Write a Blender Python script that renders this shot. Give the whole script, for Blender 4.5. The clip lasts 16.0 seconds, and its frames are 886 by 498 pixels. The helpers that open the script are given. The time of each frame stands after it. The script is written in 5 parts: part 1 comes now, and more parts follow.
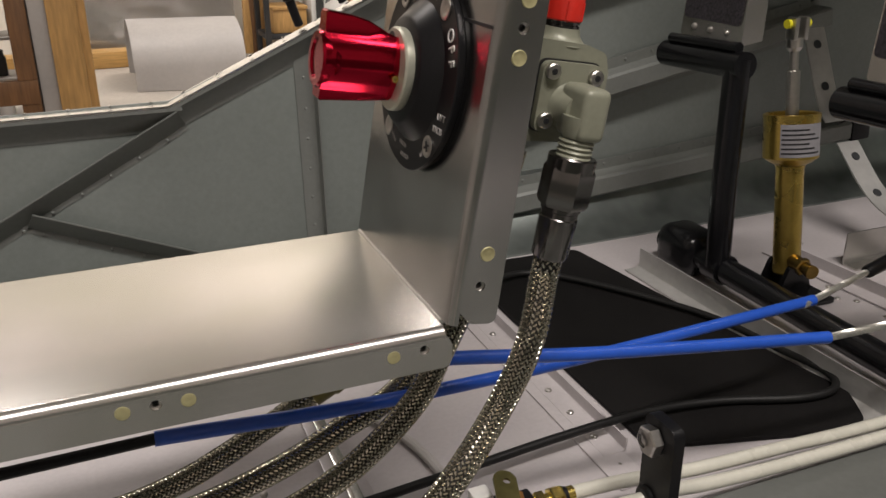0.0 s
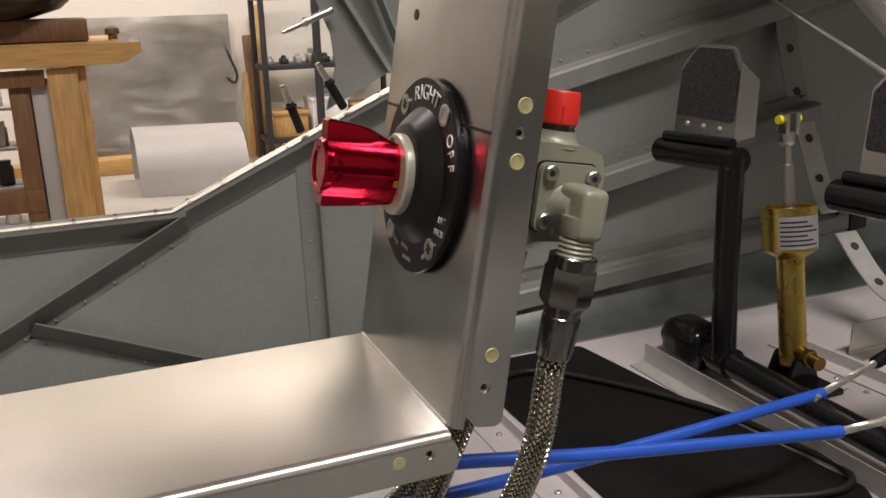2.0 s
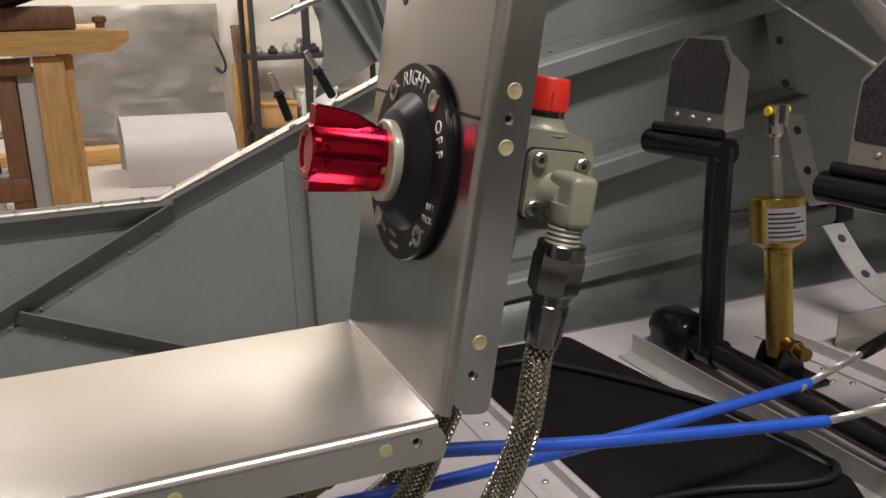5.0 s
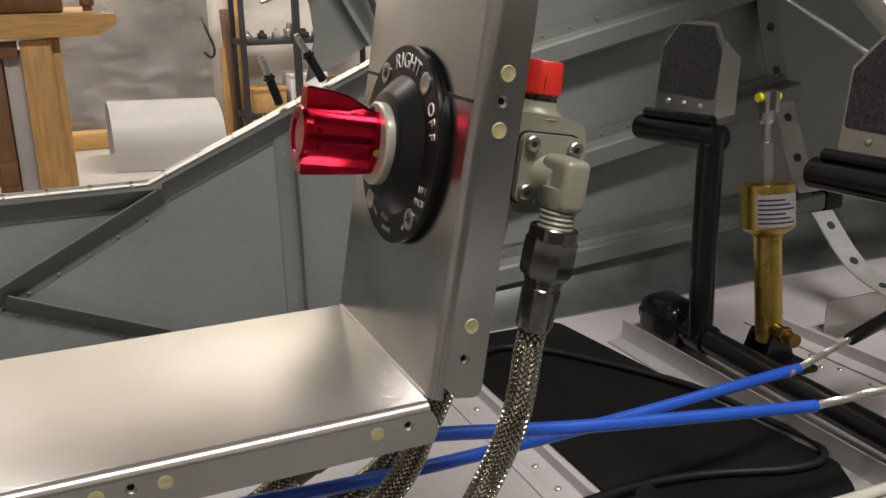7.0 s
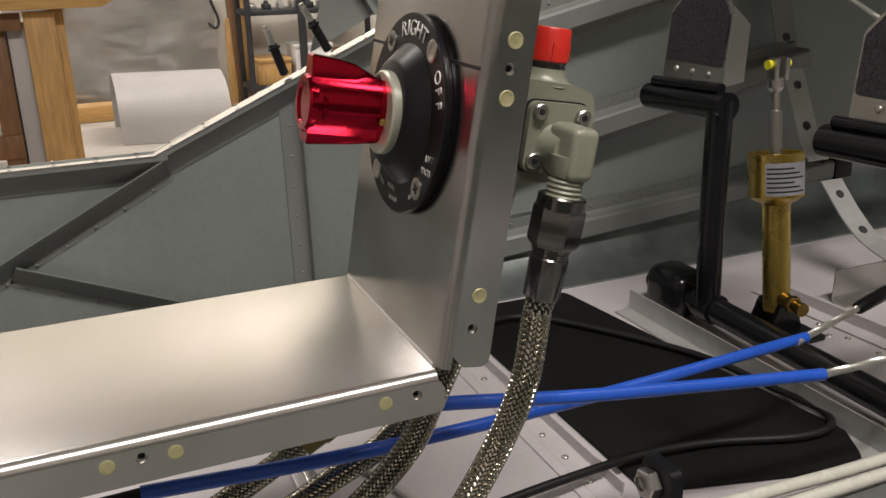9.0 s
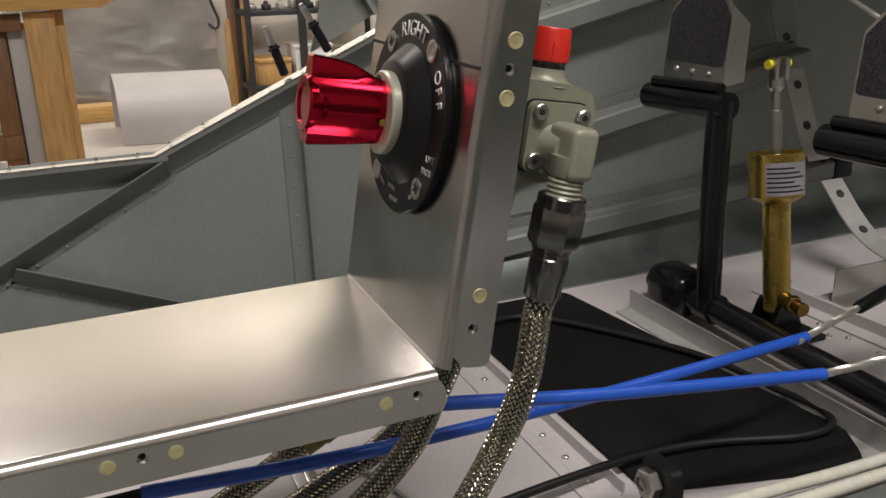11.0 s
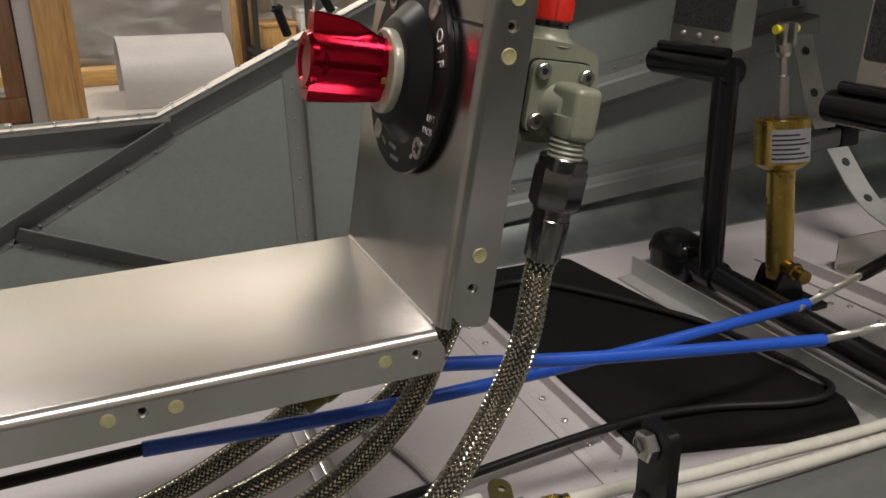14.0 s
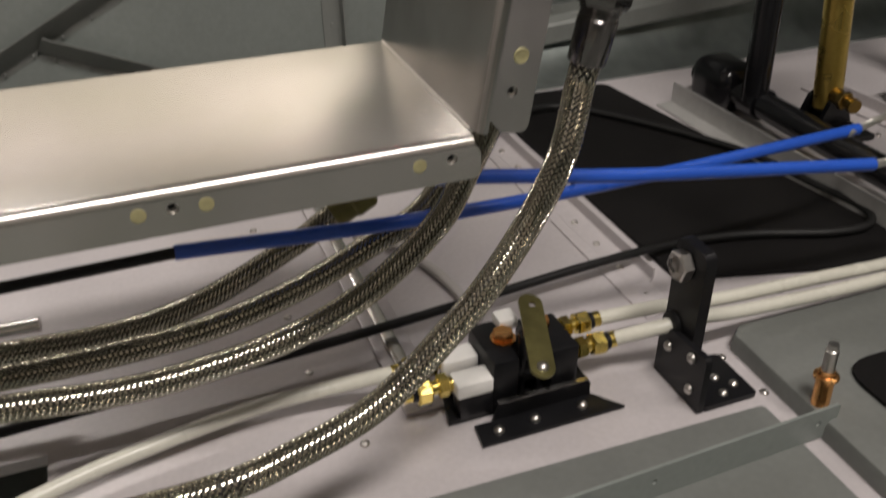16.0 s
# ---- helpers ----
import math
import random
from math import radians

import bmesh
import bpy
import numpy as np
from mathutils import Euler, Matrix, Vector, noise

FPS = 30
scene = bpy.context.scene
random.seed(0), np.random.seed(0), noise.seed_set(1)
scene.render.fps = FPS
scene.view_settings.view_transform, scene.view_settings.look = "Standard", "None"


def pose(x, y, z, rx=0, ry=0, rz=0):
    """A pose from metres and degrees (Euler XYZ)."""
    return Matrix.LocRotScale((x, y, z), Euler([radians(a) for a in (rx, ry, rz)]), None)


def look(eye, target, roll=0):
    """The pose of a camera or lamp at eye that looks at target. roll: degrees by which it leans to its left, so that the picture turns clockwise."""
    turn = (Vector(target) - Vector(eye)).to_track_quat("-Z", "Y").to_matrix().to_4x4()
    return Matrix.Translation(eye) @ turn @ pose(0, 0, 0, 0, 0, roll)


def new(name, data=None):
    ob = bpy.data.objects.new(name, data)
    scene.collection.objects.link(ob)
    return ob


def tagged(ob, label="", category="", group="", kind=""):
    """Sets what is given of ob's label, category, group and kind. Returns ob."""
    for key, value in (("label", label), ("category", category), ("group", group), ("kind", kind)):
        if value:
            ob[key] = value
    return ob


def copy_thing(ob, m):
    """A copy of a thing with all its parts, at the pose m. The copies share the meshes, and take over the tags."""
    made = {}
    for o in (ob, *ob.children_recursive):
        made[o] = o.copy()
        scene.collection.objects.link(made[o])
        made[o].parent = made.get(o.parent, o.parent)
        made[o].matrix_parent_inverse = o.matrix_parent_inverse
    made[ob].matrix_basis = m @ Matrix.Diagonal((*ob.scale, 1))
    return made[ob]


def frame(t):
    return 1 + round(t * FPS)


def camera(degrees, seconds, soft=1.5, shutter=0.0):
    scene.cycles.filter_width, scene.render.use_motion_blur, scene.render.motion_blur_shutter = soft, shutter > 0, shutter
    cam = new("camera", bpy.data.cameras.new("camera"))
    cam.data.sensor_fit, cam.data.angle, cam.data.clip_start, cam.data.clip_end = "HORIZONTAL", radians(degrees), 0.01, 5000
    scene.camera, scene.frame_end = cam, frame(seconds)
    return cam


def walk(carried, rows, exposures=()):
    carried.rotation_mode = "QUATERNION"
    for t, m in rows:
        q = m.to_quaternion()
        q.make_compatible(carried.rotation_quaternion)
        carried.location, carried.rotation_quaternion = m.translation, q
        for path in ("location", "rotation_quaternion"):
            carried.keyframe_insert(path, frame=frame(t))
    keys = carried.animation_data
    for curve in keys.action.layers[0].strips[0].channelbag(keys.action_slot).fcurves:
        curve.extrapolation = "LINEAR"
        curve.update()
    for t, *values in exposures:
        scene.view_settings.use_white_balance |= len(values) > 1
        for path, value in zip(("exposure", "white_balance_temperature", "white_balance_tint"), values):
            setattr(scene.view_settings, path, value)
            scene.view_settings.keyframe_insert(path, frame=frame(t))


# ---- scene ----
cam = camera(54.0, 16.0, 1.5, 0.65)
PATH = [
    (0, (-0.11, -0.266, 0.31), (0.596, 1.44, -0.458), -0.2),
    (0.5, (-0.108, -0.263, 0.307), (0.616, 1.438, -0.454), -0.3),
    (1, (-0.109, -0.265, 0.31), (0.594, 1.486, -0.352), -1.1),
    (1.5, (-0.11, -0.266, 0.312), (0.627, 1.51, -0.238), -1.4),
    (2, (-0.11, -0.266, 0.312), (0.622, 1.509, -0.246), -1.5),
    (2.5, (-0.11, -0.266, 0.312), (0.627, 1.506, -0.252), -1.4),
    (3, (-0.11, -0.265, 0.311), (0.638, 1.5, -0.26), -1.2),
    (3.5, (-0.11, -0.265, 0.31), (0.649, 1.495, -0.263), -1.1),
    (6, (-0.109, -0.265, 0.309), (0.641, 1.495, -0.276), -0.9),
    (6.5, (-0.109, -0.263, 0.307), (0.646, 1.48, -0.318), -0.8),
    (7, (-0.11, -0.264, 0.308), (0.662, 1.48, -0.297), -0.6),
    (7.5, (-0.11, -0.262, 0.307), (0.663, 1.473, -0.321), -0.7),
    (8, (-0.11, -0.263, 0.307), (0.655, 1.475, -0.321), -0.7),
    (8.5, (-0.11, -0.262, 0.307), (0.653, 1.471, -0.335), -0.9),
    (9, (-0.11, -0.263, 0.307), (0.639, 1.467, -0.36), -1.0),
    (11.5, (-0.11, -0.263, 0.307), (0.638, 1.468, -0.36), -1.1),
    (12, (-0.11, -0.263, 0.307), (0.627, 1.467, -0.374), -1.1),
    (12.5, (-0.11, -0.263, 0.306), (0.625, 1.465, -0.382), -1.0),
    (13, (-0.109, -0.264, 0.306), (0.621, 1.461, -0.395), -0.8),
    (13.5, (-0.109, -0.264, 0.305), (0.623, 1.451, -0.418), -0.6),
    (14, (-0.109, -0.264, 0.304), (0.62, 1.447, -0.432), -0.6),
    (14.5, (-0.108, -0.263, 0.302), (0.608, 1.427, -0.491), -0.8),
    (15, (-0.106, -0.263, 0.299), (0.584, 1.394, -0.582), -0.8),
    (15.5, (-0.107, -0.265, 0.297), (0.533, 1.374, -0.655), -0.9),
    (16, (-0.11, -0.258, 0.288), (0.496, 1.323, -0.777), -0.3),
]
walk(cam, [(t, look(eye, target, roll)) for t, eye, target, roll in PATH], [(0.0, -0.25, 6550, 12), (1.0, -0.17, 6550, 12), (1.6, -0.04, 6620, 14), (3.5, -0.04, 6600, 14), (6.0, -0.05, 6440, 11), (8.0, -0.07, 6440, 11), (11.5, -0.20, 6480, 11), (13.5, -0.30, 6480, 11), (16.0, -0.34, 6550, 11)])

# ---- light ----
world = bpy.data.worlds.new("workshop_air")
world.use_nodes = True
scene.world = world
world.node_tree.nodes["Background"].inputs[0].default_value = (1.0, 0.9, 0.78, 1)
world.node_tree.nodes["Background"].inputs[1].default_value = 0.006
scene.view_settings.exposure = 0.0


def area(name, eye, target, sx, sy, watts, colour):
    d = bpy.data.lights.new(name, "AREA")
    d.shape, d.size, d.size_y, d.energy, d.color = "RECTANGLE", sx, sy, watts, colour
    ob = new(name, d)
    ob.matrix_world = look(eye, target)
    return ob


WARM = (1.0, 0.935, 0.875)
# No fitting is in view; lamps set to suit shadows, glints and brightness.
area("unseen_ceiling_light", (0.05, -1.30, 2.93), (0.0, -0.1, 0), 1.9, 0.30, 118, WARM)
area("unseen_ceiling_light", (2.1, -0.15, 2.9), (1.7, 0.1, 0), 0.35, 0.9, 10, WARM)
# Two lamps turned north, added to brighten the wall and its reflections.
area("unseen_ceiling_light", (-1.05, 3.2, 2.9), (-0.75, 4.1, 0.4), 1.2, 0.30, 76, WARM)
area("unseen_ceiling_light", (1.7, 3.9, 2.93), (1.5, 5.1, 1.8), 1.5, 0.35, 135, WARM)


# ---- materials ----
def material(name, colour, rough=0.5, metal=0.0, grain=0.12, scale=60.0, bump=0.1, stain=0.15, stain_scale=6.0, stretch=(1, 1, 1), coat=0.0, rough_var=0.1, spread=0.0, spec=0.5, smudge=None):
    """A surface with fine grain, broad stains, uneven gloss and relief; sizes in 1/m."""
    m = bpy.data.materials.new(name)
    m.use_nodes = True
    nt = m.node_tree
    b = nt.nodes["Principled BSDF"]
    b.inputs["Metallic"].default_value = metal
    b.inputs["Coat Weight"].default_value = coat
    b.inputs["Specular IOR Level"].default_value = spec
    tc = nt.nodes.new("ShaderNodeTexCoord")
    geo = nt.nodes.new("ShaderNodeNewGeometry")
    mp = nt.nodes.new("ShaderNodeMapping")
    mp.inputs["Scale"].default_value = stretch
    nt.links.new(geo.outputs["Position"], mp.inputs["Vector"])

    def noise_node(s, detail, vec):
        n = nt.nodes.new("ShaderNodeTexNoise")
        n.inputs["Scale"].default_value, n.inputs["Detail"].default_value = s, detail
        nt.links.new(vec, n.inputs["Vector"])
        return n

    fine = noise_node(scale, 6, mp.outputs["Vector"])
    broad = noise_node(stain_scale, 4, geo.outputs["Position"])

    def shift(fac, amount, base):
        r = nt.nodes.new("ShaderNodeMapRange")
        r.clamp = False
        r.inputs["From Min"].default_value, r.inputs["From Max"].default_value = 0.25, 0.75
        r.inputs["To Min"].default_value, r.inputs["To Max"].default_value = base - amount, base + amount
        nt.links.new(fac, r.inputs["Value"])
        return r.outputs["Result"]

    mul = nt.nodes.new("ShaderNodeMath")
    mul.operation = "MULTIPLY"
    nt.links.new(shift(fine.outputs["Fac"], grain, 1.0), mul.inputs[0])
    nt.links.new(shift(broad.outputs["Fac"], stain, 1.0), mul.inputs[1])
    sc = nt.nodes.new("ShaderNodeVectorMath")
    sc.operation = "SCALE"
    sc.inputs[0].default_value = colour
    out = mul.outputs[0]
    if spread:
        oi = nt.nodes.new("ShaderNodeObjectInfo")
        m2 = nt.nodes.new("ShaderNodeMath")
        m2.operation = "MULTIPLY"
        nt.links.new(out, m2.inputs[0])
        nt.links.new(shift(oi.outputs["Random"], spread, 1.0), m2.inputs[1])
        out = m2.outputs[0]
    nt.links.new(out, sc.inputs["Scale"])
    nt.links.new(sc.outputs[0], b.inputs["Base Color"])
    gloss = shift(broad.outputs["Fac"], rough_var * rough, rough)
    if smudge:
        # handled sheet: cloudy tint in patches, wiped marks and a duller gloss where it was touched
        patch = noise_node(smudge[1], 2, geo.outputs["Position"])
        ramp = nt.nodes.new("ShaderNodeMapRange")
        ramp.clamp = False
        ramp.inputs["From Min"].default_value, ramp.inputs["From Max"].default_value = 0.22, 0.80
        nt.links.new(patch.outputs["Fac"], ramp.inputs["Value"])
        mix = nt.nodes.new("ShaderNodeMix")
        mix.data_type = "RGBA"
        nt.links.new(ramp.outputs["Result"], mix.inputs["Factor"])
        nt.links.new(sc.outputs[0], mix.inputs["A"])
        mix.inputs["B"].default_value = (*smudge[0], 1)
        nt.links.new(mix.outputs["Result"], b.inputs["Base Color"])
        add = nt.nodes.new("ShaderNodeMath")
        add.operation = "MULTIPLY_ADD"
        add.inputs[1].default_value = smudge[2]
        nt.links.new(ramp.outputs["Result"], add.inputs[0])
        nt.links.new(gloss, add.inputs[2])
        gloss = add.outputs[0]
    nt.links.new(gloss, b.inputs["Roughness"])
    if bump:
        bp = nt.nodes.new("ShaderNodeBump")
        bp.inputs["Strength"].default_value, bp.inputs["Distance"].default_value = bump, 0.0006
        nt.links.new(fine.outputs["Fac"], bp.inputs["Height"])
        nt.links.new(bp.outputs["Normal"], b.inputs["Normal"])
    return m


ALU = material("brushed_aluminium", (0.61, 0.58, 0.575), 0.245, 0.92, 0.04, 90, 0.0, 0.07, 14, (0.15, 6, 6), rough_var=0.04, smudge=((0.47, 0.465, 0.41), 17, 0.0))
ALU_BACK = material("aluminium_plate", (0.58, 0.57, 0.555), 0.235, 1.0, 0.05, 90, 0.0, 0.10, 24, (4, 4, 0.3), rough_var=0.07, smudge=((0.40, 0.39, 0.375), 32, 0.0))
ALU_BRIGHT = material("polished_aluminium", (0.75, 0.74, 0.72), 0.22, 1.0, 0.06, 120, 0.05)
SCUFFED = material("scuffed_aluminium", (0.52, 0.515, 0.50), 0.36, 0.55, 0.06, 150, 0.05, 0.12, 25)
STEEL = material("steel", (0.55, 0.53, 0.50), 0.33, 1.0, 0.08, 300, 0.08)
NICKEL = material("dark_nickel", (0.19, 0.18, 0.175), 0.20, 1.0, 0.10, 200, 0.06)
ROPE = material("galvanised_wire", (0.68, 0.67, 0.62), 0.35, 0.9, 0.1, 500, 0.05)
BRAID = material("stainless_braid", (0.42, 0.40, 0.335), 0.16, 1.0, 0.05, 300, 0.0, 0.1, 30)
RUBBER = material("black_rubber", (0.008, 0.008, 0.008), 0.5, 0, 0.2, 400, 0.1, spec=0.3)
PRIMER = material("grey_green_primer", (0.198, 0.220, 0.207), 0.45, 0.1, 0.06, 260, 0.08, 0.10, 7, rough_var=0.25)
PRIMER_DARK = material("grey_primer_stiffener", (0.18, 0.19, 0.178), 0.45, 0.1, 0.06, 260, 0.08, 0.12, 12)
SHEET = material("bare_rolled_skin", (0.38, 0.42, 0.405), 0.33, 0.8, 0.05, 120, 0.04, 0.14, 9, rough_var=0.08, smudge=((0.16, 0.18, 0.17), 24, 0.08))
# Floor colour with the soft shade of the near floor put into it.
SHADED_FLOOR = material("shaded_floor_paint", (0.145, 0.152, 0.143), 0.4, 0.1, 0.06, 260, 0.07, 0.12, 9, rough_var=0.25)
FLOORPAINT = material("pale_grey_floor_paint", (0.465, 0.435, 0.442), 0.34, 0.1, 0.05, 320, 0.07, 0.09, 11, rough_var=0.25)
BLACK = material("gloss_black_powder_coat", (0.006, 0.006, 0.007), 0.20, 0, 0.2, 500, 0.06, 0.2, 30, spec=0.4)
BLACK_SATIN = material("satin_black_anodise", (0.007, 0.007, 0.008), 0.34, 0.0, 0.2, 500, 0.04, 0.2, 40, spec=0.25)
MAT = material("black_foam_mat", (0.0075, 0.007, 0.007), 0.6, 0, 0.45, 900, 0.4, 0.35, 12, spec=0.12)
GRIP = material("black_grip_tape", (0.034, 0.030, 0.036), 0.6, 0, 1.0, 520, 1.0, 0.25, 60)
RED = material("red_anodised", (0.40, 0.010, 0.028), 0.15, 1.0, 0.05, 500, 0.03, 0.06, 40)
REDCAP = material("red_plastic", (0.62, 0.025, 0.015), 0.36, 0, 0.06, 500, 0.05, 0.1, 60)
SAGE = material("sage_grey_enamel", (0.25, 0.255, 0.195), 0.38, 0.1, 0.06, 420, 0.1, 0.08, 40)
HUB = material("pale_anodised_hub", (0.45, 0.45, 0.37), 0.35, 0.5, 0.06, 420, 0.05, 0.08, 60)
BLUE = material("blue_plastic_sleeve", (0.018, 0.085, 0.47), 0.30, 0, 0.05, 300, 0.05, 0.08, 20)
NYLON = material("white_nylon_tube", (0.56, 0.55, 0.48), 0.28, 0, 0.04, 300, 0.03, 0.07, 20)
LABEL = material("grey_white_paper", (0.24, 0.235, 0.25), 0.55, 0, 0.06, 300, 0.03, 0.1, 60)
WHITE = material("white_paint", (0.80, 0.79, 0.76), 0.45, 0, 0.04, 300, 0.03, 0.05, 30)
BRASS = material("yellow_brass", (0.74, 0.58, 0.17), 0.22, 1.0, 0.08, 300, 0.05, 0.1, 60)
BRASS_DARK = material("tarnished_brass", (0.30, 0.20, 0.06), 0.3, 1.0, 0.1, 300, 0.05, 0.2, 60)
GOLD = material("gold_anodised", (0.50, 0.36, 0.09), 0.28, 0.9, 0.07, 260, 0.05, 0.1, 40)
OLIVE = material("olive_chromate", (0.16, 0.145, 0.055), 0.34, 0.7, 0.15, 200, 0.06, 0.25, 60)
COPPER = material("copper_plating", (0.78, 0.40, 0.15), 0.27, 1.0, 0.1, 300, 0.05, 0.15, 60)
SPOT = material("cream_sealant", (0.37, 0.34, 0.18), 0.5, 0.1, 0.1, 500, 0.08, 0.15, 200)
YELLOW = material("yellow_cap", (0.80, 0.74, 0.03), 0.4, 0, 0.05, 300, 0.03)
# Ink for lines and print; also paints the shade inside holes and sockets.
INK_AND_SHADE = material("black_ink_and_shade", (0.012, 0.012, 0.014), 0.5, 0, 0.1, 500, 0.0)
CREAM = material("cream_wall_paint", (0.76, 0.72, 0.64), 0.7, 0, 0.03, 40, 0.08, 0.06, 1.5)
# Tones of the unseen ceiling and walls, set for bounce light and reflections.
CEILING = material("dim_ceiling_tone", (0.22, 0.205, 0.185), 0.7, 0, 0.08, 40, 0.1, 0.15, 1.5)
DIM_WALL = material("dim_wall_tone", (0.32, 0.305, 0.29), 0.7, 0, 0.1, 40, 0.1, 0.15, 1.5)
MID_WALL = material("mid_wall_tone", (0.46, 0.43, 0.385), 0.7, 0, 0.08, 40, 0.1, 0.3, 1.2)
CONCRETE = material("pale_concrete", (0.46, 0.42, 0.37), 0.6, 0, 0.08, 60, 0.1, 0.12, 2.0)
PINE = material("pine_wood", (0.50, 0.29, 0.10), 0.5, 0, 0.25, 18, 0.2, 0.15, 3, (6, 6, 0.6))
PINE_BEAM = material("pine_beam", (0.48, 0.28, 0.09), 0.5, 0, 0.25, 18, 0.2, 0.15, 3, (0.6, 6, 6))
DARKWOOD = material("brown_wood", (0.16, 0.075, 0.028), 0.5, 0, 0.3, 18, 0.2, 0.2, 3, (6, 6, 0.6))
GREYSHEET = material("grey_sheet", (0.42, 0.40, 0.385), 0.5, 0.1, 0.04, 60, 0.05, 0.08, 5)
SHELFBLACK = material("dark_shelf_steel", (0.04, 0.042, 0.045), 0.45, 0.3, 0.1, 100, 0.05)
# Broad stain paints blotches in place of reflections of an unbuilt room.
MIRROR_ALU = material("filmed_aluminium_painted_reflections", (0.82, 0.81, 0.80), 0.19, 0.85, 0.05, 5, 0.0, 0.14, 3.2, (1, 1, 2.2), rough_var=0.6)
CARD = material("brown_cardboard", (0.42, 0.27, 0.13), 0.7, 0, 0.1, 60, 0.1, 0.1, 8)


# ---- building helpers ----
def mesh_object(name, bm, mat, smooth=True):
    bmesh.ops.recalc_face_normals(bm, faces=bm.faces)
    me = bpy.data.meshes.new(name)
    bm.to_mesh(me)
    bm.free()
    me.materials.append(mat)
    if smooth:
        me.polygons.foreach_set("use_smooth", [True] * len(me.polygons))
        me.set_sharp_from_angle(angle=radians(32))
    return new(name, me)


def thing(name, base, label, category, group="", kind=""):
    ob = new(name)
    ob.empty_display_size = 0.01
    ob.location = base
    ob["base"] = list(base)
    return tagged(ob, label, category, group, kind)


def part(name, bm, mat, parent, label="", smooth=True):
    """Links a bmesh, built in world places, as one mesh under a thing or a part."""
    root = parent
    while root.parent:
        root = root.parent
    bm.transform(Matrix.Translation(-Vector(root["base"])) if "base" in root else Matrix())
    ob = mesh_object(name, bm, mat, smooth)
    ob.parent = parent
    return tagged(ob, label)


def solo(name, bm, mat, label, category="", group="", kind="", smooth=True):
    return tagged(mesh_object(name, bm, mat, smooth), label, category, group, kind)


def axis_frame(direction, up=(0, 0, 1)):
    z = Vector(direction).normalized()
    u = Vector(up)
    if abs(z.dot(u.normalized())) > 0.98:
        u = Vector((0, 1, 0))
    x = u.cross(z).normalized()
    y = z.cross(x)
    return Matrix((x, y, z)).transposed().to_4x4()


def add_box(bm, lo, hi, bevel=0.0, m=None, segs=2):
    lo, hi = Vector(lo), Vector(hi)
    r = bmesh.ops.create_cube(bm, size=1.0)
    vs = r["verts"]
    bmesh.ops.scale(bm, vec=hi - lo, verts=vs)
    bmesh.ops.translate(bm, vec=(hi + lo) / 2, verts=vs)
    if bevel:
        es = list({e for v in vs for e in v.link_edges})
        r = bmesh.ops.bevel(bm, geom=es, offset=bevel, segments=segs, affect="EDGES", profile=0.5)
        vs = list({v for v in r["verts"]} | {v for v in vs if v.is_valid})
    if m is not None:
        bmesh.ops.transform(bm, matrix=m, verts=[v for v in vs if v.is_valid])
    return bm


def box(lo, hi, bevel=0.0, m=None, segs=2):
    return add_box(bmesh.new(), lo, hi, bevel, m, segs)


def add_lathe(bm, base, direction, rings, segs=32, up=(0, 0, 1)):
    """Turned shape: rings of (distance along the axis, radius)."""
    fr = Matrix.Translation(Vector(base)) @ axis_frame(direction, up)
    rows = []
    for d, r in rings:
        rows.append([bm.verts.new(fr @ Vector((r * math.cos(2 * math.pi * k / segs), r * math.sin(2 * math.pi * k / segs), d))) for k in range(segs)])
    for a, b in zip(rows, rows[1:]):
        for k in range(segs):
            bm.faces.new((a[k], a[(k + 1) % segs], b[(k + 1) % segs], b[k]))
    bm.faces.new(rows[0][::-1])
    bm.faces.new(rows[-1])
    return bm


def lathe(base, direction, rings, segs=32, up=(0, 0, 1)):
    return add_lathe(bmesh.new(), base, direction, rings, segs, up)


def smooth_path(points, step=0.004):
    """Catmull-Rom through the points, evenly stepped."""
    P = [Vector(p) for p in points]
    P = [2 * P[0] - P[1], *P, 2 * P[-1] - P[-2]]
    out = []
    for i in range(1, len(P) - 2):
        a, b, c, d = P[i - 1:i + 3]
        n = max(2, int((c - b).length / step))
        for k in range(n):
            t = k / n
            out.append(0.5 * (2 * b + (c - a) * t + (2 * a - 5 * b + 4 * c - d) * t * t + (3 * b - a - 3 * c + d) * t ** 3))
    out.append(P[-2].copy())
    return out


def path_frames(path):
    n = len(path)
    tan = [(path[min(i + 1, n - 1)] - path[max(i - 1, 0)]).normalized() for i in range(n)]
    nor = tan[0].orthogonal().normalized()
    frames = []
    for t in tan:
        nor = (nor - t * nor.dot(t)).normalized()
        frames.append((nor.copy(), t.cross(nor)))
    return frames


def add_tube(bm, path, radius, segs=14):
    frames = path_frames(path)
    rows = []
    for i, (p, (a, b)) in enumerate(zip(path, frames)):
        r = radius(i / (len(path) - 1)) if callable(radius) else radius
        rows.append([bm.verts.new(p + a * (r * math.cos(2 * math.pi * k / segs)) + b * (r * math.sin(2 * math.pi * k / segs))) for k in range(segs)])
    for x, y in zip(rows, rows[1:]):
        for k in range(segs):
            bm.faces.new((x[k], x[(k + 1) % segs], y[(k + 1) % segs], y[k]))
    bm.faces.new(rows[0][::-1])
    bm.faces.new(rows[-1])
    return bm


def tube(points, radius, segs=14, step=0.004):
    return add_tube(bmesh.new(), smooth_path(points, step), radius, segs)


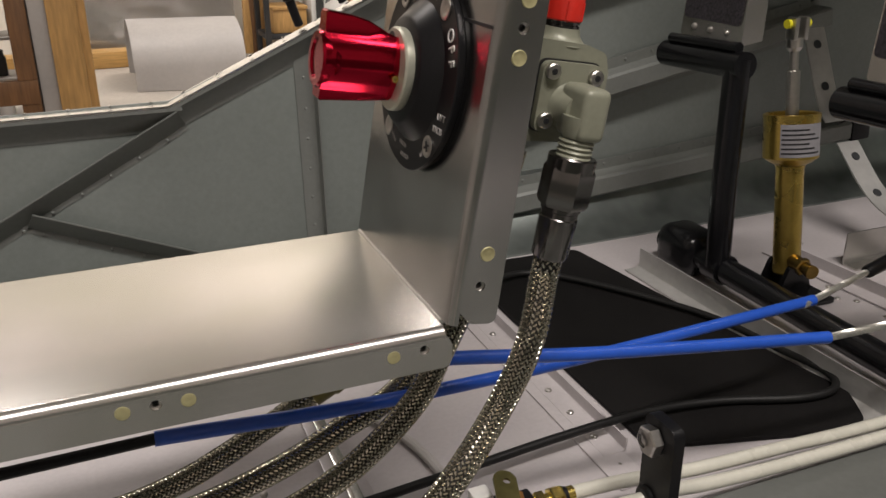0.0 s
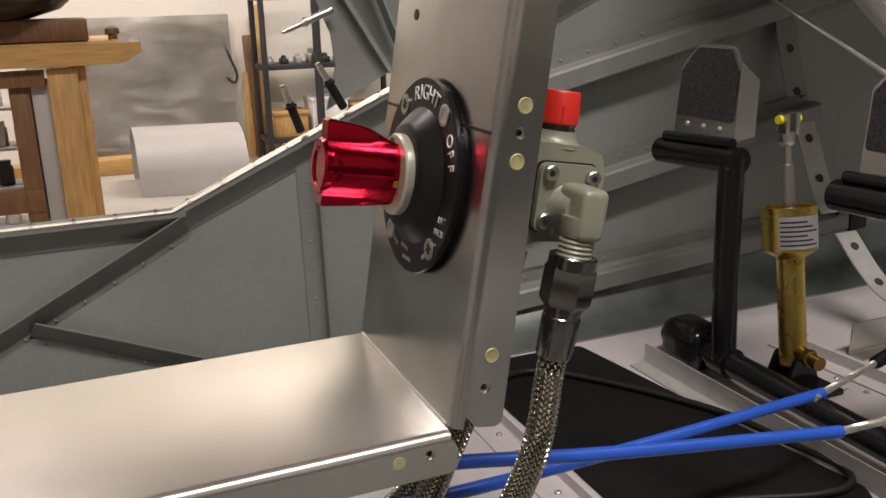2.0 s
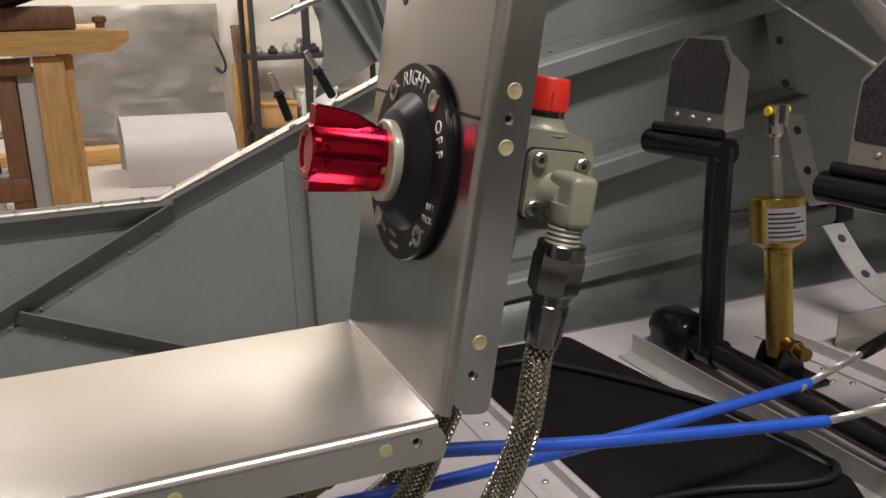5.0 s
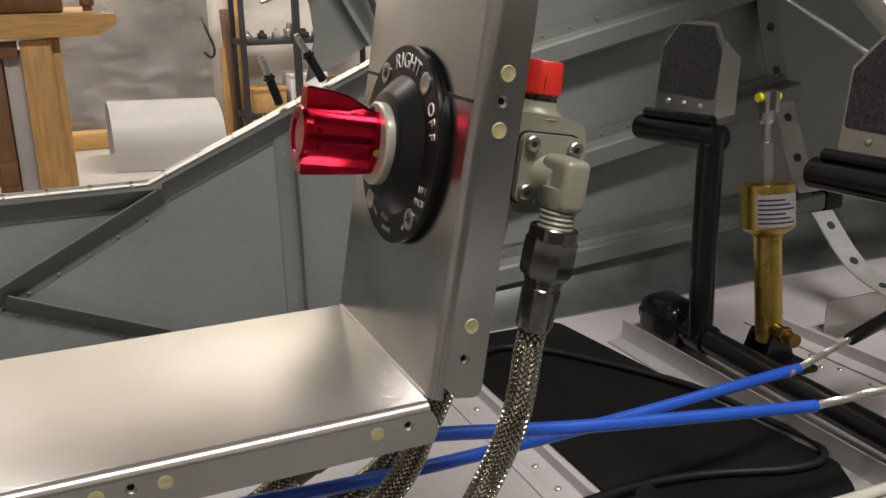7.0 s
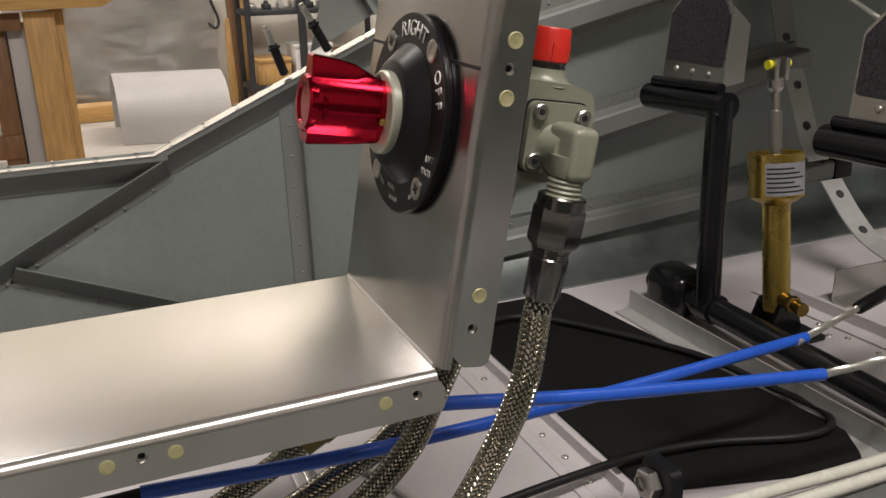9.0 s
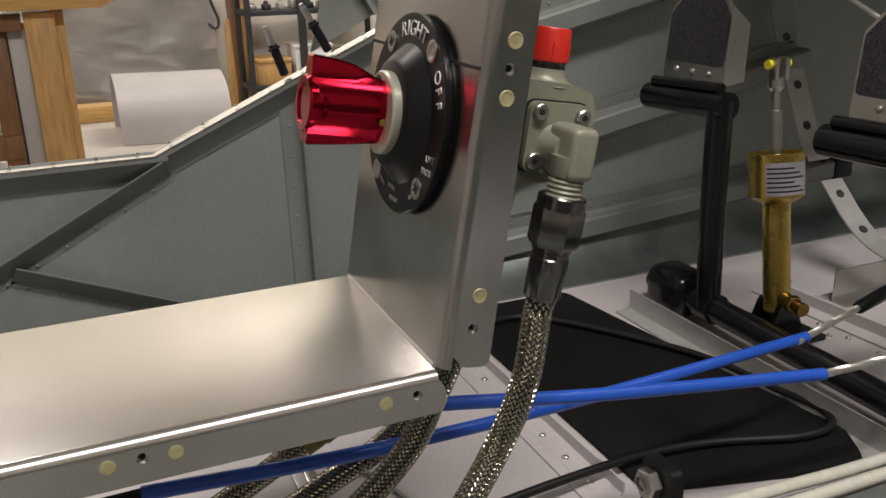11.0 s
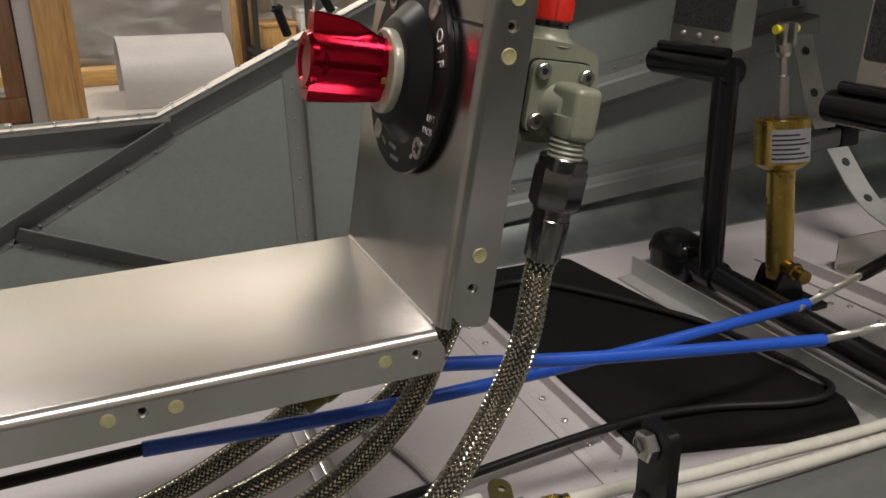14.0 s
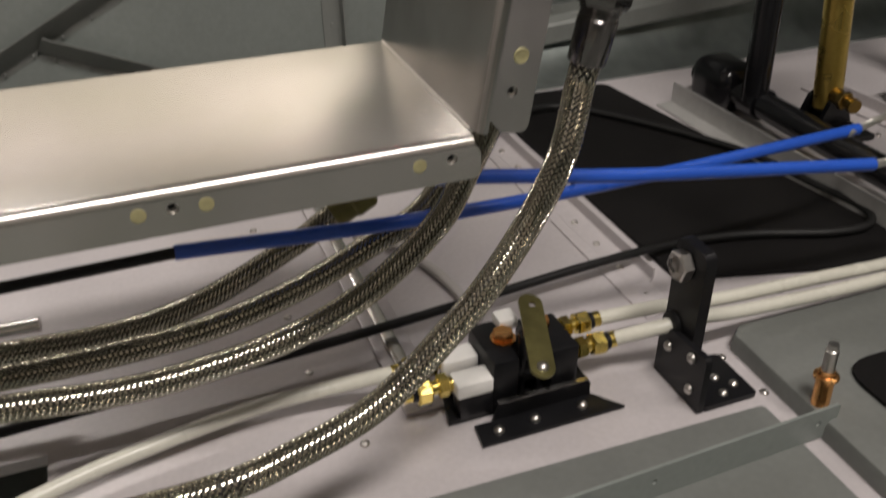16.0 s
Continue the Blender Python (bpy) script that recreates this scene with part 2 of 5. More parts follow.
def add_prism(bm, outline, m, depth, holes=(), bevel=0.0):
    """A flat plate: outline and round holes (x, y, r) in the plane of m, standing depth along its z axis."""
    verts, loops = [], [list(outline)]
    for hx, hy, r in holes:
        loops.append([(hx + r * math.cos(2 * math.pi * k / 20), hy + r * math.sin(2 * math.pi * k / 20)) for k in range(20)])
    edges = []
    for lp in loops:
        vs = [bm.verts.new((x, y, 0)) for x, y in lp]
        verts += vs
        edges += [bm.edges.new((vs[k], vs[(k + 1) % len(vs)])) for k in range(len(vs))]
    if holes:
        faces = [g for g in bmesh.ops.triangle_fill(bm, edges=edges, use_beauty=True)["geom"] if isinstance(g, bmesh.types.BMFace)]
    else:
        faces = [bm.faces.new(verts)]
    ext = bmesh.ops.extrude_face_region(bm, geom=faces)["geom"]
    top = [g for g in ext if isinstance(g, bmesh.types.BMVert)]
    bmesh.ops.translate(bm, vec=(0, 0, depth), verts=top)
    if bevel:
        rim = [e for e in bm.edges if e.verts[0] in top and e.verts[1] in top and len({round(f.normal.z) for f in e.link_faces}) > 1]
        bm.normal_update()
        r = bmesh.ops.bevel(bm, geom=rim, offset=bevel, segments=2, affect="EDGES", profile=0.5)
    allv = list({v for v in bm.verts if v.is_valid}) if len(bm.verts) and bevel else verts + top
    bmesh.ops.transform(bm, matrix=m, verts=[v for v in allv if v.is_valid])
    return bm


def prism(outline, m, depth, holes=(), bevel=0.0):
    return add_prism(bmesh.new(), outline, m, depth, holes, bevel)


def rounded(points, radii, segs=5):
    """Outline with its corners rounded off."""
    out, n = [], len(points)
    for i, p in enumerate(points):
        r = radii[i] if isinstance(radii, (list, tuple)) else radii
        p, a, b = Vector(p), Vector(points[i - 1]), Vector(points[(i + 1) % n])
        if r <= 0:
            out.append(tuple(p))
            continue
        u, v = (a - p).normalized(), (b - p).normalized()
        ang = u.angle(v)
        d = min(r / math.tan(ang / 2), (a - p).length * 0.49, (b - p).length * 0.49)
        s, e = p + u * d, p + v * d
        for k in range(segs + 1):
            t = k / segs
            out.append(tuple(s * (1 - t) ** 2 + p * 2 * t * (1 - t) + e * t * t))
    return out


def basis(origin, x, y):
    """Plane with its x and y axes along the given ways."""
    x = Vector(x).normalized()
    y = Vector(y)
    y = (y - x * y.dot(x)).normalized()
    m = Matrix((x, y, x.cross(y))).transposed().to_4x4()
    m.translation = Vector(origin)
    return m


def ribbon(section, along, thick):
    """Sheet bent along a section (list of points), swept by the vector along, with its thickness."""
    bm = bmesh.new()
    S = [Vector(p) for p in section]
    A = Vector(along)
    n = len(S)
    nor = []
    for i in range(n):
        t = (S[min(i + 1, n - 1)] - S[max(i - 1, 0)]).normalized()
        nor.append(t.cross(A).normalized())
    lo = [[bm.verts.new(p), bm.verts.new(p + A)] for p in S]
    hi = [[bm.verts.new(p + q * thick), bm.verts.new(p + q * thick + A)] for p, q in zip(S, nor)]
    for i in range(n - 1):
        bm.faces.new((lo[i][0], lo[i + 1][0], lo[i + 1][1], lo[i][1]))
        bm.faces.new((hi[i][0], hi[i][1], hi[i + 1][1], hi[i + 1][0]))
        for s in (0, 1):
            bm.faces.new((lo[i][s], hi[i][s], hi[i + 1][s], lo[i + 1][s]))
    for i in (0, n - 1):
        bm.faces.new((lo[i][0], lo[i][1], hi[i][1], hi[i][0]))
    return bm


def arc(centre, a, b, r, t0, t1, n=6):
    """Points on a circle in the plane of the unit ways a and b, angles in degrees."""
    c, a, b = Vector(centre), Vector(a), Vector(b)
    return [c + a * (r * math.cos(radians(t0 + (t1 - t0) * k / n))) + b * (r * math.sin(radians(t0 + (t1 - t0) * k / n))) for k in range(n + 1)]


def add_hex(bm, base, direction, across, height, spin=0.0, chamfer=0.12):
    r = across / math.sqrt(3)
    fr = Matrix.Translation(Vector(base)) @ axis_frame(direction) @ pose(0, 0, 0, 0, 0, spin)
    rows = []
    for d, k in ((0, 1 - chamfer), (height * 0.12, 1), (height * 0.88, 1), (height, 1 - chamfer)):
        rows.append([bm.verts.new(fr @ Vector((r * k * math.cos(radians(60 * j)), r * k * math.sin(radians(60 * j)), d))) for j in range(6)])
    for a, b in zip(rows, rows[1:]):
        for j in range(6):
            bm.faces.new((a[j], a[(j + 1) % 6], b[(j + 1) % 6], b[j]))
    bm.faces.new(rows[0][::-1])
    bm.faces.new(rows[-1])
    return bm


def hexnut(base, direction, across, height, spin=0.0):
    return add_hex(bmesh.new(), base, direction, across, height, spin)


def dome(base, direction, r, h):
    return lathe(base, direction, [(0, r), (h * 0.35, r * 0.97), (h * 0.7, r * 0.75), (h * 0.93, r * 0.4), (h, r * 0.12)], 12)


# ---- workshop ----
# West wall drawn in close to darken what the upright reflects.
ROOM_LO, ROOM_HI = (-1.75, -2.8, -0.62), (4.2, 5.30, 3.00)


def room():
    (x0, y0, z0), (x1, y1, z1) = ROOM_LO, ROOM_HI
    solo("floor", box((x0, y0, z0 - 0.1), (x1, y1, z0)), CONCRETE, "pale concrete workshop floor", "floor", kind="structure", smooth=False)
    # Only the north wall is in view; the rest close the room unseen.
    solo("ceiling", box((x0, y0, z1), (x1, y1, z1 + 0.1)), CEILING, "unseen ceiling in a dim brown tone", "ceiling", kind="structure", smooth=False)
    solo("wall_north", box((x0 - 0.1, y1, z0 - 0.1), (x1 + 0.1, y1 + 0.1, z1 + 0.1)), CREAM, "cream painted workshop wall", "wall", kind="structure", smooth=False)
    solo("wall_south", box((x0 - 0.1, y0 - 0.1, z0 - 0.1), (x1 + 0.1, y0, z1 + 0.1)), MID_WALL, "unseen wall in a mid grey tone", "wall", kind="structure", smooth=False)
    solo("wall_west", box((x0 - 0.1, y0, z0 - 0.1), (x0, y1, z1 + 0.1)), DIM_WALL, "unseen side wall in a dim grey tone", "wall", kind="structure", smooth=False)
    solo("wall_east", box((x1, y0, z0 - 0.1), (x1 + 0.1, y1, z1 + 0.1)), DIM_WALL, "unseen side wall in a dim grey tone", "wall", kind="structure", smooth=False)


room()

# ---- fuselage shell ----
SKIN_Y = 0.44
BEND = 0.06


def rail_height(x):
    """Upper edge of the side skin: low aft, rising forward."""
    return 0.152 if x < -0.05 else min(0.154 + (x + 0.054) * 0.447, 0.62)


def fuselage():
    f = thing("fuselage", (0.2, 0.2, -0.01), "unfinished light aircraft fuselage in grey-green primer with riveted stiffeners", "aircraft fuselage")
    part("floor_skin", prism([(-0.176, -0.7), (1.3, -0.7), (1.3, SKIN_Y - BEND), (0.15, SKIN_Y - BEND), (0.15, 0.33), (-0.9, 0.33), (-0.9, 0.072), (-0.176, 0.072)], basis((0, 0, 0), (1, 0, 0), (0, 1, 0)), -0.006), FLOORPAINT, f, "pale grey painted cockpit floor", smooth=False)
    part("belly_skin", box((-0.9, -0.7, -0.124), (0.16, SKIN_Y, -0.12)), PRIMER, f, smooth=False)
    part("floor_edge", box((-0.9, 0.327, -0.12), (0.15, 0.330, -0.0062)), PRIMER, f, smooth=False)
    # rolled lower corner between floor and side
    sec = [Vector((0.15, SKIN_Y - BEND, 0))] + arc((0.15, SKIN_Y - BEND, BEND), (0, 0, -1), (0, 1, 0), BEND, 6, 90, 10)
    part("corner_skin", ribbon(sec, (1.15, 0, 0), -0.002), SHEET, f, "shiny rolled corner skin")
    # side skin with its rising upper edge
    xs = [-0.9, -0.05, 1.0, 1.3]
    out = [(-0.9, -0.12), (0.15, -0.12), (0.15, BEND), (1.3, BEND)] + [(x, rail_height(x)) for x in reversed(xs)]
    part("side_skin", prism(out, basis((0, SKIN_Y, 0), (1, 0, 0), (0, 0, 1)), -0.002), PRIMER, f, "grey-green primed side skin", smooth=False)
    part("side_skin", box((-0.9, -0.702, -0.006), (1.3, -0.7, 0.30)), PRIMER, f, smooth=False)
    part("firewall", box((1.3, -0.7, -0.006), (1.303, SKIN_Y, 0.62)), PRIMER, f, "primed firewall", smooth=False)

    def stiffener(a, b, w=0.013, d=0.010, mat=PRIMER_DARK, lip=1, sloped=False):
        """Angle riveted to the side skin from a to b, both as (x, z)."""
        a, b = Vector((a[0], SKIN_Y - 0.0005, a[1])), Vector((b[0], SKIN_Y - 0.0005, b[1]))
        t = (b - a).normalized()
        n = Vector((0, -1, 0))
        s = t.cross(n) * lip
        sec = [a - s * w, a - s * 0.002, *arc(a - s * 0.002 + n * 0.002, -n, s, 0.002, 0, 90, 4)[1:], a + n * d]
        if sloped:
            sec = [a - s * (w + 0.0045), a - s * w, a - s * (w - 0.0012) + n * 0.0012, a - s * 0.0026 + n * (d - 0.001), a - s * 0.001 + n * d, a + n * d]
        st = part("stiffener", ribbon(sec, b - a, 0.0009), mat, f)
        L = (b - a).length
        for k in range(int(L / 0.026)):
            p = a + t * (0.012 + 0.026 * k) - s * (w + 0.0026 if sloped else w * 0.55) + n * 0.0005
            part("rivet", dome(p, n, 0.0014, 0.0009), mat, st)
        return st

    # long diagonal, lower diagonal, upright, forward stringers
    stiffener((-0.42, -0.045), (-0.047, 0.150), 0.016, 0.012, lip=-1, sloped=True)
    stiffener((-0.161, 0.081), (0.10, -0.0295), 0.015, 0.012, lip=-1, sloped=True)
    stiffener((0.070, -0.08), (0.066, 0.20), 0.016, 0.012, lip=1)
    # forward stringers: hat sections standing off the skin, open ends with black edge trim
    for x0, z0, x1, z1, high, trim in ((0.20, 0.224, 0.72, 0.342, 0.018, 0.0), (0.15, 0.111, 0.60, 0.196, 0.018, 0.0), (0.16, 0.0375, 0.655, 0.072, 0.018, 0.026)):
        t = Vector((x1 - x0, 0, z1 - z0))
        up = Vector((0, -1, 0)).cross(t).normalized()
        up = up if up.z > 0 else -up
        o, q = Vector((x0, SKIN_Y - 0.0028, z0)), Vector((0, -0.0185, 0))
        sec = [o + up * 0.011, o + up * 0.0012, o + q * 0.1, o + q * 0.92, o + q - up * 0.0015, o + q - up * (high - 0.0015), o + q * 0.92 - up * high, o + q * 0.1 - up * high, o - up * (high + 0.0012), o - up * (high + 0.011)]
        st = part("stringer", ribbon(sec, t, 0.0009), PRIMER_DARK, f, "grey painted hat section stringer")
        for k in range(int(t.length / 0.03)):
            for w in (0.0065, -high - 0.0065):
                part("rivet", dome(o + t.normalized() * (0.014 + 0.03 * k) + up * w + Vector((0, -0.001, 0)), (0, -1, 0), 0.0016, 0.001), PRIMER_DARK, st)
        if trim:
            m = basis(o + t, t, up)
            part("edge_trim", box((0.0005, -high - 0.003, -0.001), (trim, 0.004, 0.021), 0.002, m), BLACK_SATIN, st, "black edge trim")
    # rail along the upper edge: bright narrow top over a primed angle
    for a, b in (((-0.9, 0.152), (-0.052, 0.154)), ((-0.052, 0.154), (0.9, 0.58))):
        a, b = Vector((a[0], SKIN_Y, a[1])), Vector((b[0], SKIN_Y, b[1]))
        t = (b - a).normalized()
        up = t.cross(Vector((0, 1, 0)))
        up = up if up.z > 0 else -up
        n = Vector((0, -1, 0))
        part("rail_angle", ribbon([a + n * 0.0008 - up * 0.0215, a + n * 0.0012 - up * 0.0185, a + n * 0.0116 - up * 0.0040, a + n * 0.0118 - up * 0.0008], b - a + t * (0.010 if a.x < -0.5 else 0), 0.001), PRIMER_DARK, f, "grey primed rail angle")
        rail = part("upper_rail", ribbon([a + n * 0.0120 + up * 0.0006, a + n * -0.005 + up * 0.0006], b - a, 0.0016), ALU_BRIGHT, f, "bare aluminium edge rail")
        for k in range(18):
            q = (b if a.x < -0.5 else a) + t * ((-0.012 - 0.03 * k) if a.x < -0.5 else (0.015 + 0.03 * k))
            part("rivet", dome(q + n * 0.002 + up * 0.0020, up, 0.0016, 0.0010), ALU_BRIGHT, rail)
    # canopy frame rising from the rail
    pl = basis((0, SKIN_Y + 0.014, 0), (1, 0, 0), (0, 0, 1))
    part("canopy_gusset", prism([(0.084, 0.222), (0.140, 0.250), (0.066, 0.372), (0.040, 0.372), (0.078, 0.318), (0.091, 0.285), (0.094, 0.258)], pl, -0.002), PRIMER_DARK, f, smooth=False)
    part("canopy_frame", prism([(0.144, 0.250), (0.30, 0.32), (0.30, 0.62), (0.06, 0.62), (0.06, 0.385)], basis((0, SKIN_Y + 0.03, 0), (1, 0, 0), (0, 0, 1)), -0.002), PRIMER_DARK, f, smooth=False)
    for x0, z0, x1, z1, w in ((0.139, 0.250, 0.058, 0.384, 0.004), (0.152, 0.268, 0.10, 0.40, 0.002)):
        a, b = Vector((x0, SKIN_Y + 0.012, z0)), Vector((x1, SKIN_Y + 0.012, z1))
        part("canopy_flange", ribbon([a + Vector((0, -0.006, 0)), a + Vector((0, 0.012, 0))], b - a, w), PRIMER, f)
    # unseen panel added above the pedals to shade the forward side skin
    part("upper_deck", box((0.38, 0.13, 0.45), (1.28, SKIN_Y, 0.453)), PRIMER, f, "unseen panel added above the pedals to shade the side skin", smooth=False)
    # curved frame round the forward corner, its flange cut where the stringers pass
    fx = 0.538
    sec = smooth_path([(fx, y, z) for y, z in ((0.436, 0.31), (0.426, 0.276), (0.407, 0.216), (0.384, 0.168), (0.356, 0.114), (0.322, 0.080), (0.291, 0.052), (0.262, 0.037), (0.21, 0.028), (0.12, 0.022))], 0.004)
    # upper run of the bare flange coloured dim grey to paint its shade
    for hi, lo, mat, label in ((0.32, 0.208, PRIMER_DARK, "aluminium frame flange in dim grey for its shade"), (0.184, 0.100, SCUFFED, "bare aluminium frame flange"), (0.086, 0.0, SCUFFED, "bright aluminium frame flange")):
        run = [p for p in sec if lo <= p.z <= hi]
        fr = part("frame_flange", ribbon(run, (0.026, 0, 0), 0.0014), mat, f, label)
        web = []
        for k, p in enumerate(run):
            t = (run[min(k + 1, len(run) - 1)] - run[max(k - 1, 0)]).normalized()
            n = t.cross(Vector((1, 0, 0)))
            n = n if n.y > 0 else -n
            web.append(p + n * 0.009)
            if k % 10 == 4:
                # dark disc on the flange paints the shade of a hole
                part("frame_hole", lathe(p + Vector((0.013, 0, 0)) - n * 0.0012, -n, [(0, 0.0042), (0.0012, 0.0042), (0.0010, 0.0030)], 16), SHELFBLACK, fr)
        bm = bmesh.new()
        a, b = [bm.verts.new(p + Vector((0.026, 0, 0))) for p in run], [bm.verts.new(p + Vector((0.026, 0, 0))) for p in web]
        for k in range(len(run) - 1):
            bm.faces.new((a[k], a[k + 1], b[k + 1], b[k]))
        bmesh.ops.solidify(bm, geom=bm.faces[:], thickness=0.0012)
        part("frame_web", bm, mat, fr, smooth=False)
    return f


FUSELAGE = fuselage()


def floor_rib(name, a, b, z, thick, mat, label):
    """An upright sheet lip along the floor, with a foot."""
    a, b = Vector(a), Vector(b)
    t = b - a
    s = Vector((0, 0, 1)).cross(t).normalized()
    sec = [a + s * 0.016 + Vector((0, 0, 0.0004)), a + s * 0.003 + Vector((0, 0, 0.0004)), a + s * 0.0008 + Vector((0, 0, 0.0016)), a + Vector((0, 0, 0.004)), a + Vector((0, 0, z))]
    return part(name, ribbon(sec, t, thick), mat, FUSELAGE, label)


floor_rib("floor_stiffener", (0.155, 0.09, 0), (0.155, 0.375, 0), 0.010, 0.0012, FLOORPAINT, "pale grey painted lip of a floor stiffener")
floor_rib("floor_stiffener", (0.326, 0.02, 0), (0.318, 0.315, 0), 0.019, 0.0014, SCUFFED, "bare aluminium upright floor angle beside the pedals")
part("floor_strip", prism(rounded([(-0.16, 0), (0.001, 0), (0.001, 0.018), (-0.16, 0.018)], [0, 0.002, 0.002, 0]), basis((0.162, -0.046, 0.001), (1, 0.03, 0), (0, 0, 1)), 0.0014, [(-0.010, 0.010, 0.0014), (-0.098, 0.010, 0.0014)]), PRIMER, FUSELAGE, "grey primed upright floor strip with small holes")
floor_rib("floor_stiffener", (0.62, 0.250, 0), (0.486, 0.251, 0), 0.030, 0.0014, ALU, "bare aluminium upright floor angle")
floor_rib("floor_stiffener", (0.475, 0.02, 0), (0.455, 0.30, 0), 0.012, 0.0014, FLOORPAINT, "grey painted floor lip")
part("floor_seam", box((-0.017, 0.035, 0.0002), (0.004, 0.37, 0.0030), 0.0012), FLOORPAINT, FUSELAGE, "pale grey raised floor strip")
part("floor_seam", box((-0.0105, 0.035, 0.0031), (-0.0030, 0.37, 0.0052), 0.0010), ALU, FUSELAGE, "bare edge of the floor strip")
part("floor_doubler", box((0.1315, 0.06, 0.0002), (0.1525, 0.37, 0.0014), 0.0004), FLOORPAINT, FUSELAGE)


def floor_rivets():
    bm0 = dome((0, 0, 0), (0, 0, 1), 0.0024, 0.0016)
    me = bpy.data.meshes.new("rivet")
    bmesh.ops.recalc_face_normals(bm0, faces=bm0.faces)
    bm0.to_mesh(me)
    bm0.free()
    me.materials.append(STEEL)
    me.polygons.foreach_set("use_smooth", [True] * len(me.polygons))
    spots = [(0.144, 0.052 + 0.0285 * k) for k in range(12)] + [(0.150, 0.018), (0.153, -0.012)]
    spots += [(-0.052, 0.084 + 0.0503 * k) for k in range(6)] + [(0.352 + 0.02 * k, 0.05 + 0.03 * (k % 3)) for k in range(4)]
    spots += [(-0.13 + 0.045 * k, 0.030 - 0.002 * k) for k in range(3)] + [(0.44, 0.10 + 0.03 * k) for k in range(5)] + [(0.39, 0.20), (0.43, 0.20)]
    for x, y in spots:
        ob = new("rivet", me)
        ob.location = (x, y, 0.0016 if x > 0.13 and x < 0.16 and y > 0.09 else 0)
        ob.parent = FUSELAGE
        ob.matrix_parent_inverse = Matrix.Translation(-Vector(FUSELAGE["base"]))


floor_rivets()
solo("floor_mat", prism(rounded([(0.168, 0.086), (0.304, 0.050), (0.3235, 0.086), (0.306, 0.20), (0.283, 0.368), (0.168, 0.372)], [0.006, 0.02, 0.012, 0.01, 0.01, 0.004]), basis((0, 0, 0.0006), (1, 0, 0), (0, 1, 0)), 0.003), MAT, "black foam mat lying on the cockpit floor", "mat")
# Panel and overlay coloured darker than the floor, as its painted shade.
part("raised_panel", prism(rounded([(0.150, -0.5), (0.9, -0.5), (0.9, 0.024), (0.166, 0.029), (0.158, 0.022)], [0, 0, 0, 0.006, 0.004]), basis((0, 0, 0), (1, 0, 0), (0, 1, 0)), 0.011, (), 0.004), SHADED_FLOOR, FUSELAGE, "raised grey painted floor panel with rounded edges")
part("floor_panel", prism(rounded([(-0.172, -0.69), (0.146, -0.69), (0.146, -0.020), (-0.172, -0.012)], 0.003), basis((0, 0, 0.0003), (1, 0, 0), (0, 1, 0)), 0.0007), SHADED_FLOOR, FUSELAGE, "thin floor overlay darkened for a soft shadow on the near floor")
part("access_pad", prism(rounded([(0.188, -0.09), (0.40, -0.09), (0.40, -0.020), (0.188, -0.020)], 0.018), basis((0, 0, 0.0114), (1, 0, 0), (0, 1, 0)), 0.002), MAT, FUSELAGE, "black rounded pad")

# ---- selector bracket ----
LEAN_B = math.atan(0.169)
UP_B = Vector((math.sin(LEAN_B), 0, math.cos(LEAN_B)))
OUT_B = Vector((-math.cos(LEAN_B), 0, math.sin(LEAN_B)))
PY0, PY1, PZ = -0.004, 0.107, 0.16


